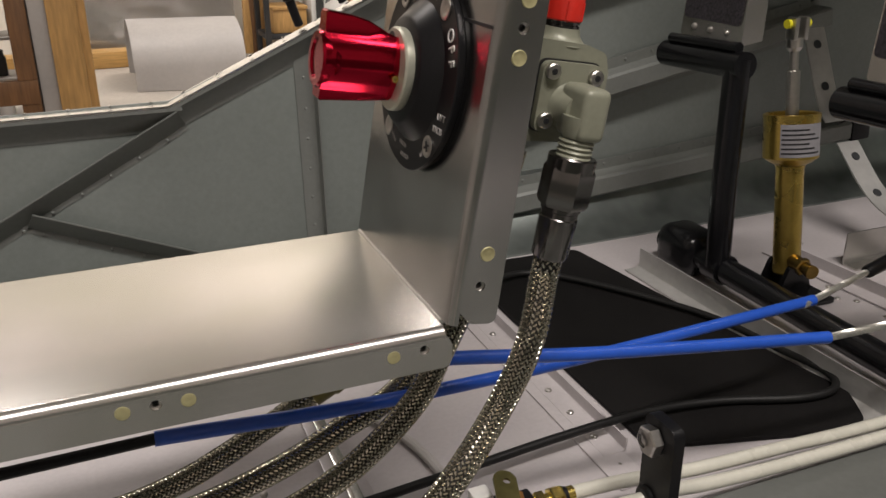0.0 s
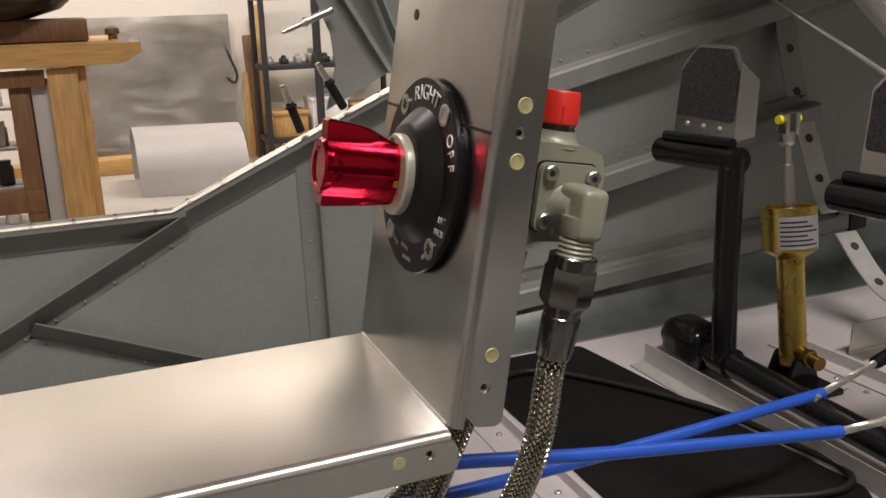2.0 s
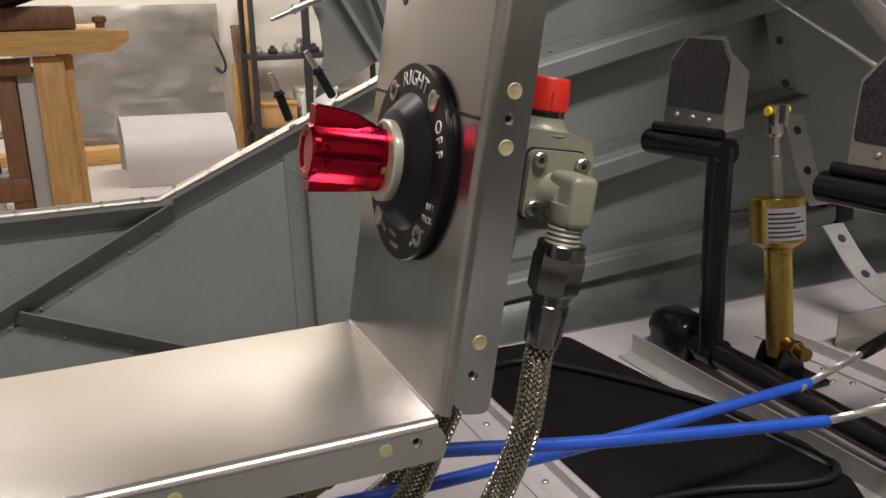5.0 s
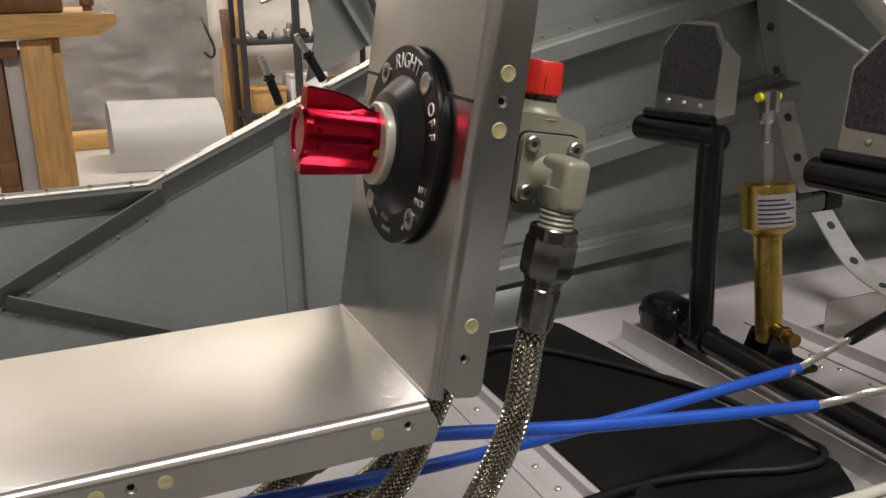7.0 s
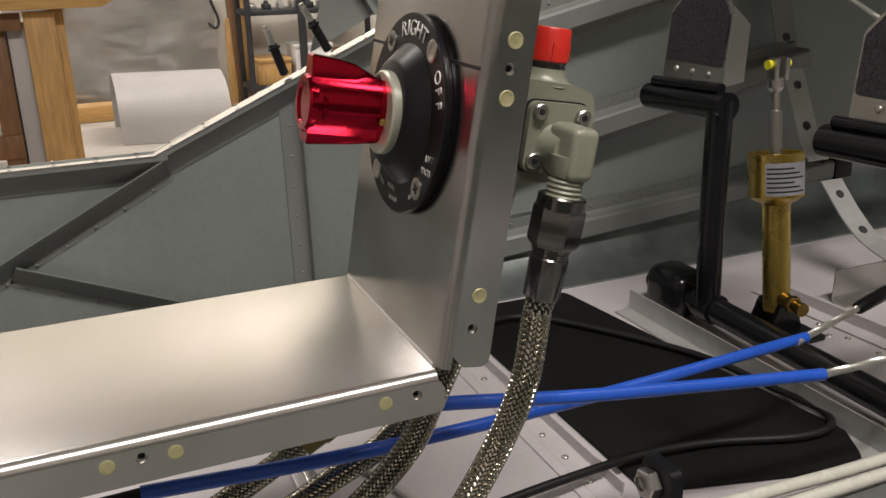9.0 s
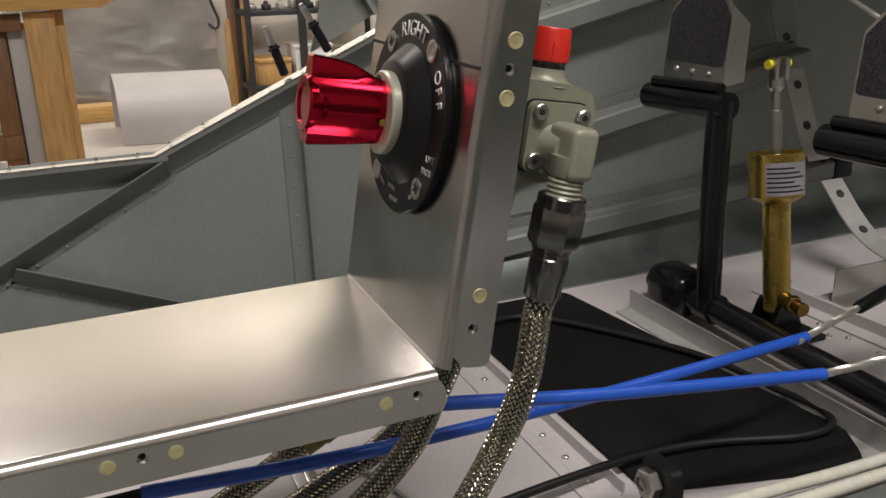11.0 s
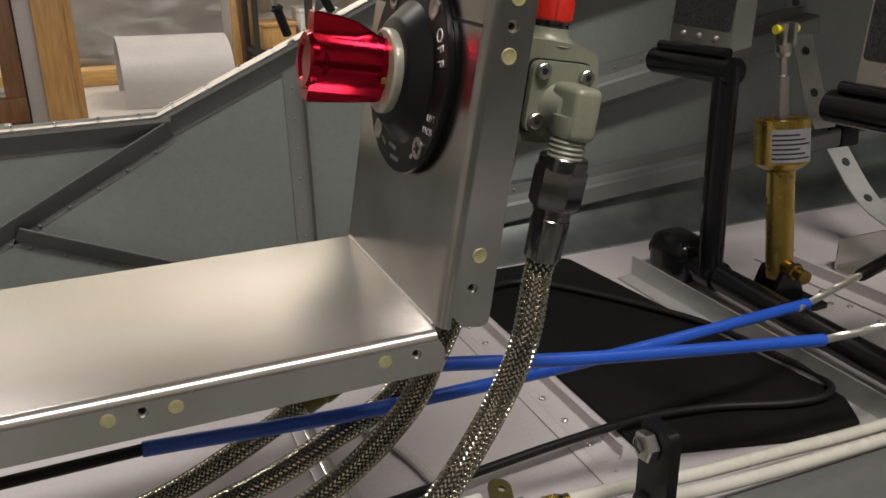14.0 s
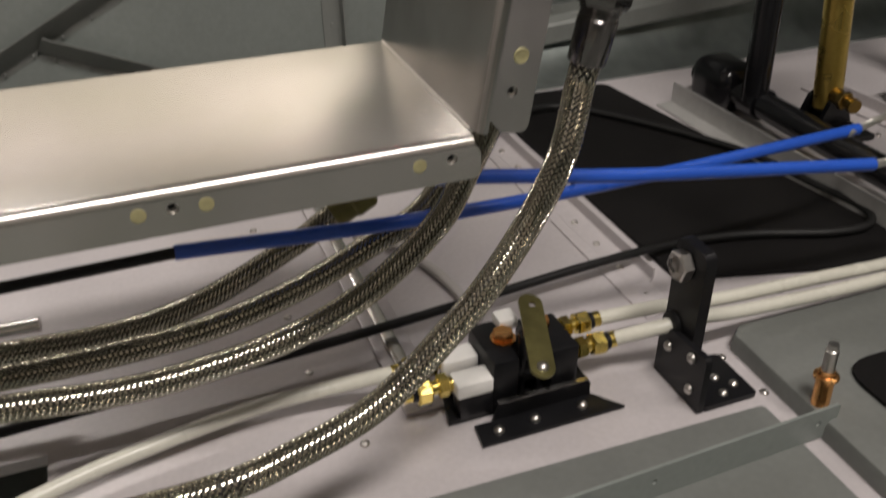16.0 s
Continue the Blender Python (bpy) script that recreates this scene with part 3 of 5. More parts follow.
def bracket():
    b = thing("selector_bracket", (0, 0.05, 0.1), "bent bare aluminium fuel selector bracket with flanged edges", "bracket")
    r = 0.0026
    Y, Z, X = Vector((0, 1, 0)), Vector((0, 0, 1)), Vector((1, 0, 0))
    # level arm: top sheet with rounded bends, side flanges
    ra = 0.0038
    sec = arc((-0.42, PY0 + ra, PZ - ra), -Y, Z, ra, 0, 90, 10) + arc((-0.42, PY1 - r, PZ - r), Z, Y, r, 0, 90) + [Vector((-0.42, PY1, PZ - 0.018))]
    arm = part("arm", ribbon(sec, (0.4195, 0, 0), 0.0013), ALU, b)
    out = rounded([(-0.42, 0), (0.0005, 0), (0.002, -0.003), (0.002, -0.0123), (-0.42, -0.0123)], [0, 0, 0.002, 0.004, 0])
    part("side_flange", prism(out, basis((0, PY0, PZ - ra), (1, 0, 0), (0, 0, 1)), -0.0013, [(-0.009, -0.0033, 0.0020), (-0.104, -0.0033, 0.0020)]), ALU, b)
    # upright: face sheet and flanges turned back
    back = -OUT_B
    o = Vector((0, 0, PZ))
    H = 0.215
    rb = 0.0042
    sec = arc(o + Y * (PY0 + rb) + back * rb, -Y, OUT_B, rb, 0, 90, 10) + arc(o + Y * (PY1 - r) + back * r, OUT_B, Y, r, 0, 90) + [o + Y * PY1 + back * 0.02]
    face = part("face_plate", ribbon([p + UP_B * 0.0008 for p in sec], UP_B * H, 0.0013), ALU_BACK, b)
    out = rounded([(0.0, 0.006), (0.005, 0.0015), (0.0154, 0.0015), (0.0114, H), (0, H)], [0, 0.002, 0.004, 0, 0])
    part("side_flange", prism(out, basis(o + Y * PY0 + back * rb, back, UP_B), -0.0013 if back.cross(UP_B).y < 0 else 0.0013, [(0.0055, 0.1097, 0.0021), (0.0064, 0.0168, 0.0020), (0.0055, 0.2, 0.0019)]), ALU_BACK, b)
    # round bead of brighter metal along the bend between arm and upright
    part("fold", tube([(0.0004, PY0 + 0.006, PZ + 0.0002), (0.0004, PY1 - 0.004, PZ + 0.0002)], 0.0011, 10), ALU_BRIGHT, b)
    # filled rivets on the flanges
    for x, z in ((-0.021, 0.1525), (-0.0935, 0.1525), (-0.1145, 0.1525), (-0.19, 0.1525)):
        part("filled_rivet", lathe((x, PY0 + 0.0004, z), (0, -1, 0), [(0, 0.0025), (0.0006, 0.0025), (0.0007, 0.0021), (0.0006, 0.0012)], 20), SPOT, b, "cream filled rivet")
    for across, s in ((0.0098, 0.1191), (0.0098, 0.0999), (0.0112, 0.0295)):
        p = o + Y * (PY0 + 0.0004) + back * across + UP_B * s
        part("filled_rivet", lathe(p, (0, -1, 0), [(0, 0.0029), (0.0006, 0.0029), (0.0009, 0.0026), (0.0007, 0.0022), (0.0007, 0.0010)], 20), SPOT, b, "cream filled rivet")
    # anchor nuts riveted behind the holes
    for p in (o + Y * (PY0 + 0.0014) + back * 0.0097 + UP_B * 0.1097, o + Y * (PY0 + 0.0014) + back * 0.0106 + UP_B * 0.0168, Vector((-0.009, PY0 + 0.0014, 0.1529)), Vector((-0.104, PY0 + 0.0014, 0.1529))):
        nut = part("anchor_nut", lathe(p, (0, 1, 0), [(0.0045, 0.0012), (0.0002, 0.0013), (0, 0.0018), (0, 0.0036), (0.005, 0.0034)], 20), STEEL, b, "steel anchor nut")
        part("thread_bore", lathe(p + Y * 0.0016, (0, 1, 0), [(0, 0.00135), (0.003, 0.00135)], 14), INK_AND_SHADE, nut)
    # marker line across the face, and a small hole above the dial
    for y0, y1 in ((-0.0005, 0.022), (0.080, 0.1045)):
        m = Matrix((Y, UP_B, OUT_B)).transposed().to_4x4()
        m.translation = o + UP_B * 0.1085 + OUT_B * 0.0001
        part("marker_line", box((y0, -0.0006, -0.0003), (y1, 0.0006, 0.0004), 0, m), INK_AND_SHADE, b, "black ink line", smooth=False)
    part("pilot_hole", lathe(o + UP_B * 0.147 + Y * 0.082 + OUT_B * -0.0002, OUT_B, [(0, 0.0022), (0.0005, 0.0022), (0.0004, 0.0014)], 16), INK_AND_SHADE, b)
    return b


bracket()

# ---- selector dial and knob ----
DIAL = Vector((0.0138, 0.0512, 0.2415)) + OUT_B * 0.0043 + UP_B * 0.0007 + UP_B * 0.0012


def words(text, size, centre, angle, radius, mat, parent, depth=0.0004, spread=1.0, upright=False):
    """Letters round the dial, each one a mesh, at the clock angle (degrees from the top)."""
    right = UP_B.cross(OUT_B)
    widths = []
    for ch in text:
        widths.append(size * (0.36 if ch in "I1" else 0.72) * spread)
    total = sum(widths)
    at = -total / 2
    for ch, w in zip(text, widths):
        a = radians(angle) + (at + w / 2) / radius
        at += w
        cu = bpy.data.curves.new("letter", "FONT")
        cu.body, cu.size, cu.extrude, cu.offset, cu.align_x, cu.align_y = ch, size * 1.25, depth / 2, -0.00012, "CENTER", "CENTER"
        tmp = bpy.data.objects.new("letter", cu)
        me = bpy.data.meshes.new_from_object(tmp)
        bpy.data.objects.remove(tmp)
        bm = bmesh.new()
        bm.from_mesh(me)
        bpy.data.meshes.remove(me)
        way = UP_B * math.cos(a) + right * math.sin(a)
        side = right * math.cos(a) - UP_B * math.sin(a)
        if upright:
            a = radians(angle)
            m = Matrix((right, UP_B, OUT_B)).transposed().to_4x4()
            m.translation = centre + (UP_B * math.cos(a) + right * math.sin(a)) * radius + right * (at - w / 2)
        else:
            m = Matrix((side, way, OUT_B)).transposed().to_4x4()
            m.translation = centre + way * radius
        bm.transform(m)
        part("letter", bm, mat, parent, smooth=False)


def dial():
    d = thing("fuel_selector", DIAL, "round black fuel selector dial engraved in white with red knob", "fuel selector")
    base = DIAL - OUT_B * 0.0041
    plate = part("dial_plate", lathe(base, OUT_B, [(0, 0.0366), (0.0018, 0.0366), (0.0022, 0.0387), (0.0034, 0.0387), (0.0038, 0.0383), (0.0039, 0.0270), (0.0048, 0.0261), (0.0098, 0.0208), (0.0106, 0.0195)], 96), BLACK_SATIN, d)
    face = base + OUT_B * 0.0041
    words("RIGHT", 0.0068, face, 3, 0.0326, WHITE, plate, spread=1.22)
    words("OFF", 0.0056, face, 67, 0.0332, WHITE, plate, spread=1.25)
    right = UP_B.cross(OUT_B)
    words("LIFT", 0.0030, face, 111, 0.0330, GREYSHEET, plate, spread=0.95, upright=True)
    words("KNOB", 0.0030, face, 120, 0.0335, GREYSHEET, plate, spread=0.95, upright=True)
    # small unreadable lines as bars
    for ang, w, rad in ((146, 0.0075, 0.0335), (180, 0.009, 0.0335), (186, 0.008, 0.0295), (205, 0.006, 0.032), (270, 0.014, 0.0316)):
        a = radians(ang)
        way = UP_B * math.cos(a) + right * math.sin(a)
        side = right * math.cos(a) - UP_B * math.sin(a)
        m = Matrix((side, way, OUT_B)).transposed().to_4x4()
        m.translation = face + way * rad
        for k in range(5):
            part("text_bar", box((-w / 2 + k * w / 5, -0.0008, -0.0001), (-w / 2 + k * w / 5 + w * 0.07, 0.0008, 0.00012), 0, m), GREYSHEET, plate, smooth=False)
    for ang in (38, 138, 218, -38):
        a = radians(ang)
        way = UP_B * math.cos(a) + right * math.sin(a)
        p = face + way * 0.0330 - OUT_B * 0.0002
        s = part("screw", lathe(p, OUT_B, [(0, 0.0042), (0.0004, 0.0042), (0.0006, 0.0037), (0.0005, 0.0024), (-0.0001, 0.0012)], 28), STEEL, plate, "countersunk steel screw")
        for spin in ((25, 115) if ang in (138, -38) else ()):
            part("slot", box((-0.0021, -0.0004, 0.0004), (0.0021, 0.0004, 0.0008), 0, Matrix.Translation(p) @ axis_frame(OUT_B) @ pose(0, 0, 0, 0, 0, spin)), INK_AND_SHADE, s, smooth=False)
    part("hub", lathe(base + OUT_B * 0.0105, OUT_B, [(0, 0.0158), (0.0008, 0.0160), (0.0030, 0.0160), (0.0038, 0.0152), (0.0038, 0.004)], 48), HUB, d, "pale anodised hub")
    part("detent_slot", lathe(base + OUT_B * 0.0142 + UP_B * 0.0105 - right * 0.003, OUT_B, [(0, 0.0034), (0.0004, 0.0034), (0.0004, 0.001)], 20), INK_AND_SHADE, d)
    return d, base + OUT_B * 0.0143 + UP_B * 0.0012


def knob(selector, foot):
    right = UP_B.cross(OUT_B)

    # flat tapered wings
    bm = bmesh.new()
    rows = []
    for d, hi, lo in ((0.0, 0.0100, 0.0122), (0.0008, 0.0106, 0.0128), (0.0075, 0.0140, 0.0134), (0.0120, 0.0160, 0.0138), (0.0180, 0.0172, 0.0142), (0.0278, 0.0180, 0.0148), (0.0285, 0.0174, 0.0142)):
        sec = [(hi, 0.0030), (hi - 0.0006, 0.0036), (0.0112, 0.0042), (0.0094, 0.0056), (0.0066, 0.0080), (0.0, 0.0094), (-0.0066, 0.0080), (-0.0094, 0.0058), (-0.0114, 0.0048), (-lo + 0.0006, 0.0044), (-lo, 0.0038)]
        sec += [(x, -y) for x, y in reversed(sec)]
        rows.append([bm.verts.new(foot + OUT_B * d + UP_B * x + right * y) for x, y in sec])
    n = len(rows[0])
    for a, b in zip(rows, rows[1:]):
        for q in range(n):
            bm.faces.new((a[q], a[(q + 1) % n], b[(q + 1) % n], b[q]))
    bm.faces.new(rows[0][::-1])
    bm.faces.new(rows[-1])
    k = part("knob", bm, RED, selector, "red anodised winged knob")
    part("barrel", lathe(foot + OUT_B * 0.0004, OUT_B, [(0, 0.0086), (0.0006, 0.0090), (0.0235, 0.0090)], 48), RED, k)
    part("lift_button", lathe(foot + OUT_B * 0.0225, OUT_B, [(0, 0.0092), (0.0020, 0.0096), (0.0026, 0.0080), (0.0034, 0.0080), (0.0040, 0.0104), (0.0064, 0.0107), (0.0074, 0.0100), (0.0074, 0.0076), (0.0066, 0.0068)], 48), RED, k)
    part("pointer_pin", lathe(foot + OUT_B * 0.0018 - UP_B * 0.0035 + right * 0.0100, right, [(0, 0.0013), (0.0012, 0.0013), (0.0013, 0.0008)], 16), BRASS, k, "small brass pin")


knob(*dial())


# ---- fuel valve behind the bracket ----
def valve():
    v = thing("fuel_valve", (0.055, 0.04, 0.24), "sage grey enamelled fuel valve body with bolted side plate", "fuel valve")
    Y = Vector((0, 1, 0))
    back = -OUT_B

    def at(s, y, u):
        """A place by distance behind the face, across and up along the upright."""
        return Vector((0, 0, PZ)) + back * s + Y * y + UP_B * u

    m = basis(at(0, 0, 0), back, UP_B)
    side = -1 if back.cross(UP_B).y < 0 else 1

    def slab(pts, y0, y1, bev):
        mm = m.copy()
        mm.translation = at(0, y0, 0)
        return prism(pts, mm, (y1 - y0) * side, (), bev)

    body = slab(rounded([(0.022, 0.0655), (0.0605, 0.0665), (0.0655, 0.073), (0.0655, 0.094), (0.0630, 0.1020), (0.0540, 0.1045), (0.022, 0.1055)], [0.003, 0.006, 0.004, 0.008, 0.004, 0.006, 0.003]), 0.024, 0.080, 0.0)
    part("valve_body", body, SAGE, v)
    # dark sheet paints the shaded gap round the side plate
    part("gasket", slab(rounded([(0.0336, 0.0700), (0.0612, 0.0700), (0.0612, 0.0982), (0.0336, 0.0982)], 0.004), 0.0232, 0.0239, 0.0), INK_AND_SHADE, v)
    part("side_plate", slab(rounded([(0.0342, 0.0706), (0.0606, 0.0706), (0.0606, 0.0976), (0.0342, 0.0976)], 0.004), 0.020, 0.0231, 0.0), SAGE, v)
    for s, u in ((0.0378, 0.0940), (0.0570, 0.0930), (0.0380, 0.0753)):
        c = at(s, 0.0198, u)
        bo = part("socket_bolt", lathe(c, -Y, [(0, 0.0031), (0.0016, 0.0031), (0.0021, 0.0026), (0.0021, 0.0013), (0.0008, 0.0012)], 20), STEEL, v, "steel socket bolt")
        part("socket", hexnut(c - Y * 0.0012, -Y, 0.0022, 0.001), INK_AND_SHADE, bo)
    # capped upper port
    part("upper_port", lathe(at(0.0472, 0.036, 0.1030), UP_B, [(0, 0.0125), (0.0018, 0.0096), (0.004, 0.0082), (0.0062, 0.0078)], 32), SAGE, v)
    part("port_gasket", lathe(at(0.0472, 0.036, 0.1090), UP_B, [(0, 0.0070), (0.0003, 0.0074), (0.0012, 0.0074), (0.0014, 0.0068), (0.0018, 0.0068), (0.002, 0.0074), (0.0028, 0.0074)], 28), NICKEL, v, "grey sealing washer")
    cap = part("port_cap", lathe(at(0.0472, 0.036, 0.1117), UP_B, [(0, 0.0074), (0.0006, 0.0080), (0.0120, 0.0077), (0.0130, 0.0071), (0.0131, 0.003)], 28), REDCAP, v, "red plastic port cap")
    for k in range(6):
        w = axis_frame(UP_B).to_3x3() @ Vector((math.cos(k * 1.047 + 0.2), math.sin(k * 1.047 + 0.2), 0)) * 0.0079
        part("cap_rib", tube([at(0.0472, 0.036, 0.1125) + w, at(0.0472, 0.036, 0.1192) + w], 0.0005, 8), REDCAP, cap)
    # cast elbow standing off the side plate and turning down
    def block(s0, s1, y0, y1, u0, u1, bevel, segs=5):
        return box((s0, u0, 0), (s1, u1, (y1 - y0)), bevel, basis(at(0, y1, 0), back, UP_B) if side * (y0 - y1) > 0 else basis(at(0, y0, 0), back, UP_B), segs)

    part("elbow", block(0.0425, 0.0540, 0.0002, 0.0196, 0.0712, 0.0912, 0.0030), SAGE, v)
    part("elbow_foot", lathe(at(0.0478, 0.0198, 0.0812), -Y, [(0, 0.0092), (0.0010, 0.0084), (0.0040, 0.0076), (0.0100, 0.0070)], 32), SAGE, v)
    part("elbow_collar", lathe(at(0.0474, 0.0080, 0.0720), UP_B, [(0, 0.0066), (0.002, 0.0074), (0.008, 0.0078)], 28), SAGE, v)
    threads = bmesh.new()
    c = at(0.0472, 0.0085, 0.0712)
    down = (at(0.0452, 0.0085, 0.023) - c).normalized()
    add_lathe(threads, c, down, [p for q in range(5) for p in ((q * 0.0019, 0.0062), (q * 0.0019 + 0.0009, 0.0070), (q * 0.0019 + 0.0018, 0.0062))], 24)
    part("thread", threads, SAGE, v)
    return c, down


HOSE_TOP, HOSE_DOWN = valve()


def hose(points, label, radius=0.0056, strands=12, end_nut=False):
    """Braided steel hose: dark core under two crossing families of wire bands, of which each shows where it lies on top."""
    path = smooth_path(points, 0.0005)
    h = thing("braided_hose", points[-1], label, "hose", "braided fuel hoses")
    part("core", add_tube(bmesh.new(), path[::5] + path[-1:], radius - 0.0003, 20), RUBBER, h)
    frames = path_frames(path)
    row, lean, long, wide = 0.0023, radians(38), 0.00150, 0.00070
    L = [0.0]
    for p, q in zip(path, path[1:]):
        L.append(L[-1] + (q - p).length)
    total, n = L[-1], len(path)
    for sense in (0, 1):
        verts, faces = [], []
        for j in range(int(total / row) - 1):
            d = (j + 0.2 + 0.5 * sense) * row
            i = min(int(d / total * (n - 1)), n - 2)
            p, (fa, fb) = path[i].lerp(path[i + 1], min(max((d - L[i]) / (L[i + 1] - L[i]), -2), 2)), frames[i]
            t = (path[i + 1] - path[i]).normalized()
            for c in range(strands):
                ang = 2 * math.pi * (c + 0.5 * sense) / strands
                out = fa * math.cos(ang) + fb * math.sin(ang)
                side = t.cross(out)
                u = t * math.cos(lean) + side * (math.sin(lean) * (1 if sense else -1))
                v = out.cross(u)
                q0 = len(verts)
                verts.append(p + out * (radius + 0.00017))
                for reach, drop in ((0.66, 0.00012), (1.0, -0.00036)):
                    for k in range(8):
                        w = math.pi * k / 4
                        off = u * (long * reach * math.cos(w)) + v * (wide * reach * math.sin(w))
                        flat = p + out * radius + off
                        across = (flat - p) - t * (flat - p).dot(t)
                        verts.append(flat + across.normalized() * (radius + drop - across.length))
                for k in range(8):
                    k2 = (k + 1) % 8
                    faces += [(q0, q0 + 1 + k, q0 + 1 + k2), (q0 + 1 + k, q0 + 9 + k, q0 + 9 + k2, q0 + 1 + k2)]
        me = bpy.data.meshes.new("braid")
        me.from_pydata(verts, [], faces)
        bm = bmesh.new()
        bm.from_mesh(me)
        bpy.data.meshes.remove(me)
        ob = tagged(part("braid", bm, BRAID, h, "woven stainless braid"), kind="stuff")
        ob.data.polygons.foreach_set("use_smooth", [True] * len(ob.data.polygons))
    if end_nut:
        p, w = Vector(points[0]), (Vector(points[0]) - Vector(points[1])).normalized()
        part("end_nut", add_hex(lathe(p - w * 0.010, w, [(0, 0.0072), (0.010, 0.0076), (0.011, 0.0070)], 20), p, w, 0.0165, 0.012, 20), OLIVE, h, "olive hose end nut")
        part("end_spigot", lathe(p + w * 0.011, w, [(0, 0.0060), (0.012, 0.0060), (0.014, 0.0052), (0.05, 0.0050)], 20), ALU_BRIGHT, h, "bright aluminium tube stub")
    return h


def hose_main():
    c = HOSE_TOP + HOSE_DOWN * 0.0065
    tail = c + HOSE_DOWN * 0.038
    pts = [tail, tail + HOSE_DOWN * 0.005, tail + HOSE_DOWN * 0.012, (0.037, 0.0, 0.145), (0.025, 0.0, 0.119), (0.003, -0.009, 0.0985), (-0.014, -0.013, 0.0845), (-0.045, -0.021, 0.0655), (-0.079, -0.027, 0.0575), (-0.113, -0.031, 0.055), (-0.19, -0.03, 0.055)]
    h = hose(pts, "braided stainless fuel hose curving down from the valve")
    part("hose_nut", add_hex(add_lathe(bmesh.new(), c, HOSE_DOWN, [(0, 0.0090), (0.0006, 0.0094), (0.005, 0.0094)], 28), c + HOSE_DOWN * 0.0035, HOSE_DOWN, 0.0176, 0.0165, 8), NICKEL, h, "dark nickel swivel nut")
    part("ferrule", lathe(c + HOSE_DOWN * 0.0195, HOSE_DOWN, [(0, 0.0078), (0.002, 0.0078), (0.0025, 0.0072), (0.0045, 0.0072), (0.005, 0.0076), (0.0205, 0.0073), (0.0215, 0.0067)], 12), NICKEL, h, "dark crimped ferrule")
    return h


hose_main()
hose([(0.050, 0.044, 0.21), (0.040, 0.043, 0.18), (0.026, 0.040, 0.146), (0.014, 0.038, 0.124), (0.001, 0.035, 0.105), (-0.025, 0.035, 0.0815), (-0.055, 0.035, 0.066), (-0.092, 0.035, 0.0575), (-0.134, 0.035, 0.055), (-0.179, 0.035, 0.060), (-0.215, 0.035, 0.063)], "braided stainless hose running aft under the bracket")
hose([(0.052, 0.074, 0.21), (0.040, 0.073, 0.150), (0.011, 0.070, 0.096), (-0.025, 0.068, 0.0765), (-0.057, 0.067, 0.0635), (-0.096, 0.067, 0.0535), (-0.141, 0.067, 0.0505), (-0.183, 0.067, 0.051), (-0.22, 0.067, 0.052)], "braided stainless hose running aft under the bracket")
hose([(-0.020, 0.1045, 0.0815), (-0.034, 0.103, 0.0745), (-0.049, 0.102, 0.066), (-0.093, 0.1, 0.047), (-0.134, 0.099, 0.039), (-0.182, 0.098, 0.041), (-0.225, 0.098, 0.043)], "braided stainless hose running aft over the floor", end_nut=True)


# ---- rudder cables ----
def steel_cable(bm, a, b, r):
    """Twisted strands between two places."""
    a, b = Vector(a), Vector(b)
    L = (b - a).length
    n = max(12, int(L / 0.0012))
    fr = axis_frame(b - a)
    for s in range(6):
        path = []
        for i in range(n + 1):
            ang = 2 * math.pi * (L * i / n / 0.016 + s / 6)
            path.append(a + (b - a) * (i / n) + fr.to_3x3() @ Vector((math.cos(ang), math.sin(ang), 0)) * r * 0.62)
        add_tube(bm, path, r * 0.42, 6)
    return bm


def rudder_cable(a, b, c, label, mid=(), fork=True):
    t = thing("rudder_cable", a, label, "cable", "rudder cables")
    part("sleeve", tube([a, *mid, b], 0.0033, 18), BLUE, t, "blue plastic sleeve")
    part("wire_rope", steel_cable(bmesh.new(), Vector(b) - (Vector(c) - Vector(b)).normalized() * 0.01, c, 0.0022), ROPE, t, "twisted steel wire rope")
    if fork:
        w = (Vector(c) - Vector(b)).normalized()
        part("fork_end", lathe(Vector(c) - w * 0.004, w, [(0, 0.003), (0.002, 0.0042), (0.03, 0.0046), (0.06, 0.005)], 16), BLACK_SATIN, t, "black cable fork end")
    return t


CAB1 = rudder_cable((-0.105, 0.060, 0.099), (0.276, 0.084, 0.080), (0.341, 0.103, 0.080), "rudder cable in a blue plastic sleeve", [(-0.004, 0.060, 0.0925), (0.127, 0.077, 0.0805)])
part("wire_rope", tube([(-0.40, 0.055, 0.098), (-0.10, 0.060, 0.099)], 0.0026, 10), BLACK_SATIN, CAB1, "dark wire rope")
rudder_cable((-0.05, 0.062, 0.118), (0.233, 0.031, 0.090), (0.40, 0.025, 0.090), "rudder cable in a blue plastic sleeve", [(0.02, 0.050, 0.1145), (0.10, 0.043, 0.1035)])

# ---- wire on the floor, nylon brake lines ----
solo("black_wire", tube([(-0.30, 0.075, 0.012), (-0.058, 0.088, 0.012), (0.056, 0.098, 0.012), (0.12, 0.103, 0.013), (0.183, 0.109, 0.010), (0.234, 0.105, 0.007), (0.284, 0.088, 0.007), (0.312, 0.088, 0.007), (0.324, 0.105, 0.007), (0.318, 0.140, 0.007), (0.300, 0.215, 0.007), (0.231, 0.318, 0.007), (0.180, 0.322, 0.010), (0.136, 0.288, 0.010)], 0.0027, 12), RUBBER, "black rubber covered wire looped over the floor mat", "wire")


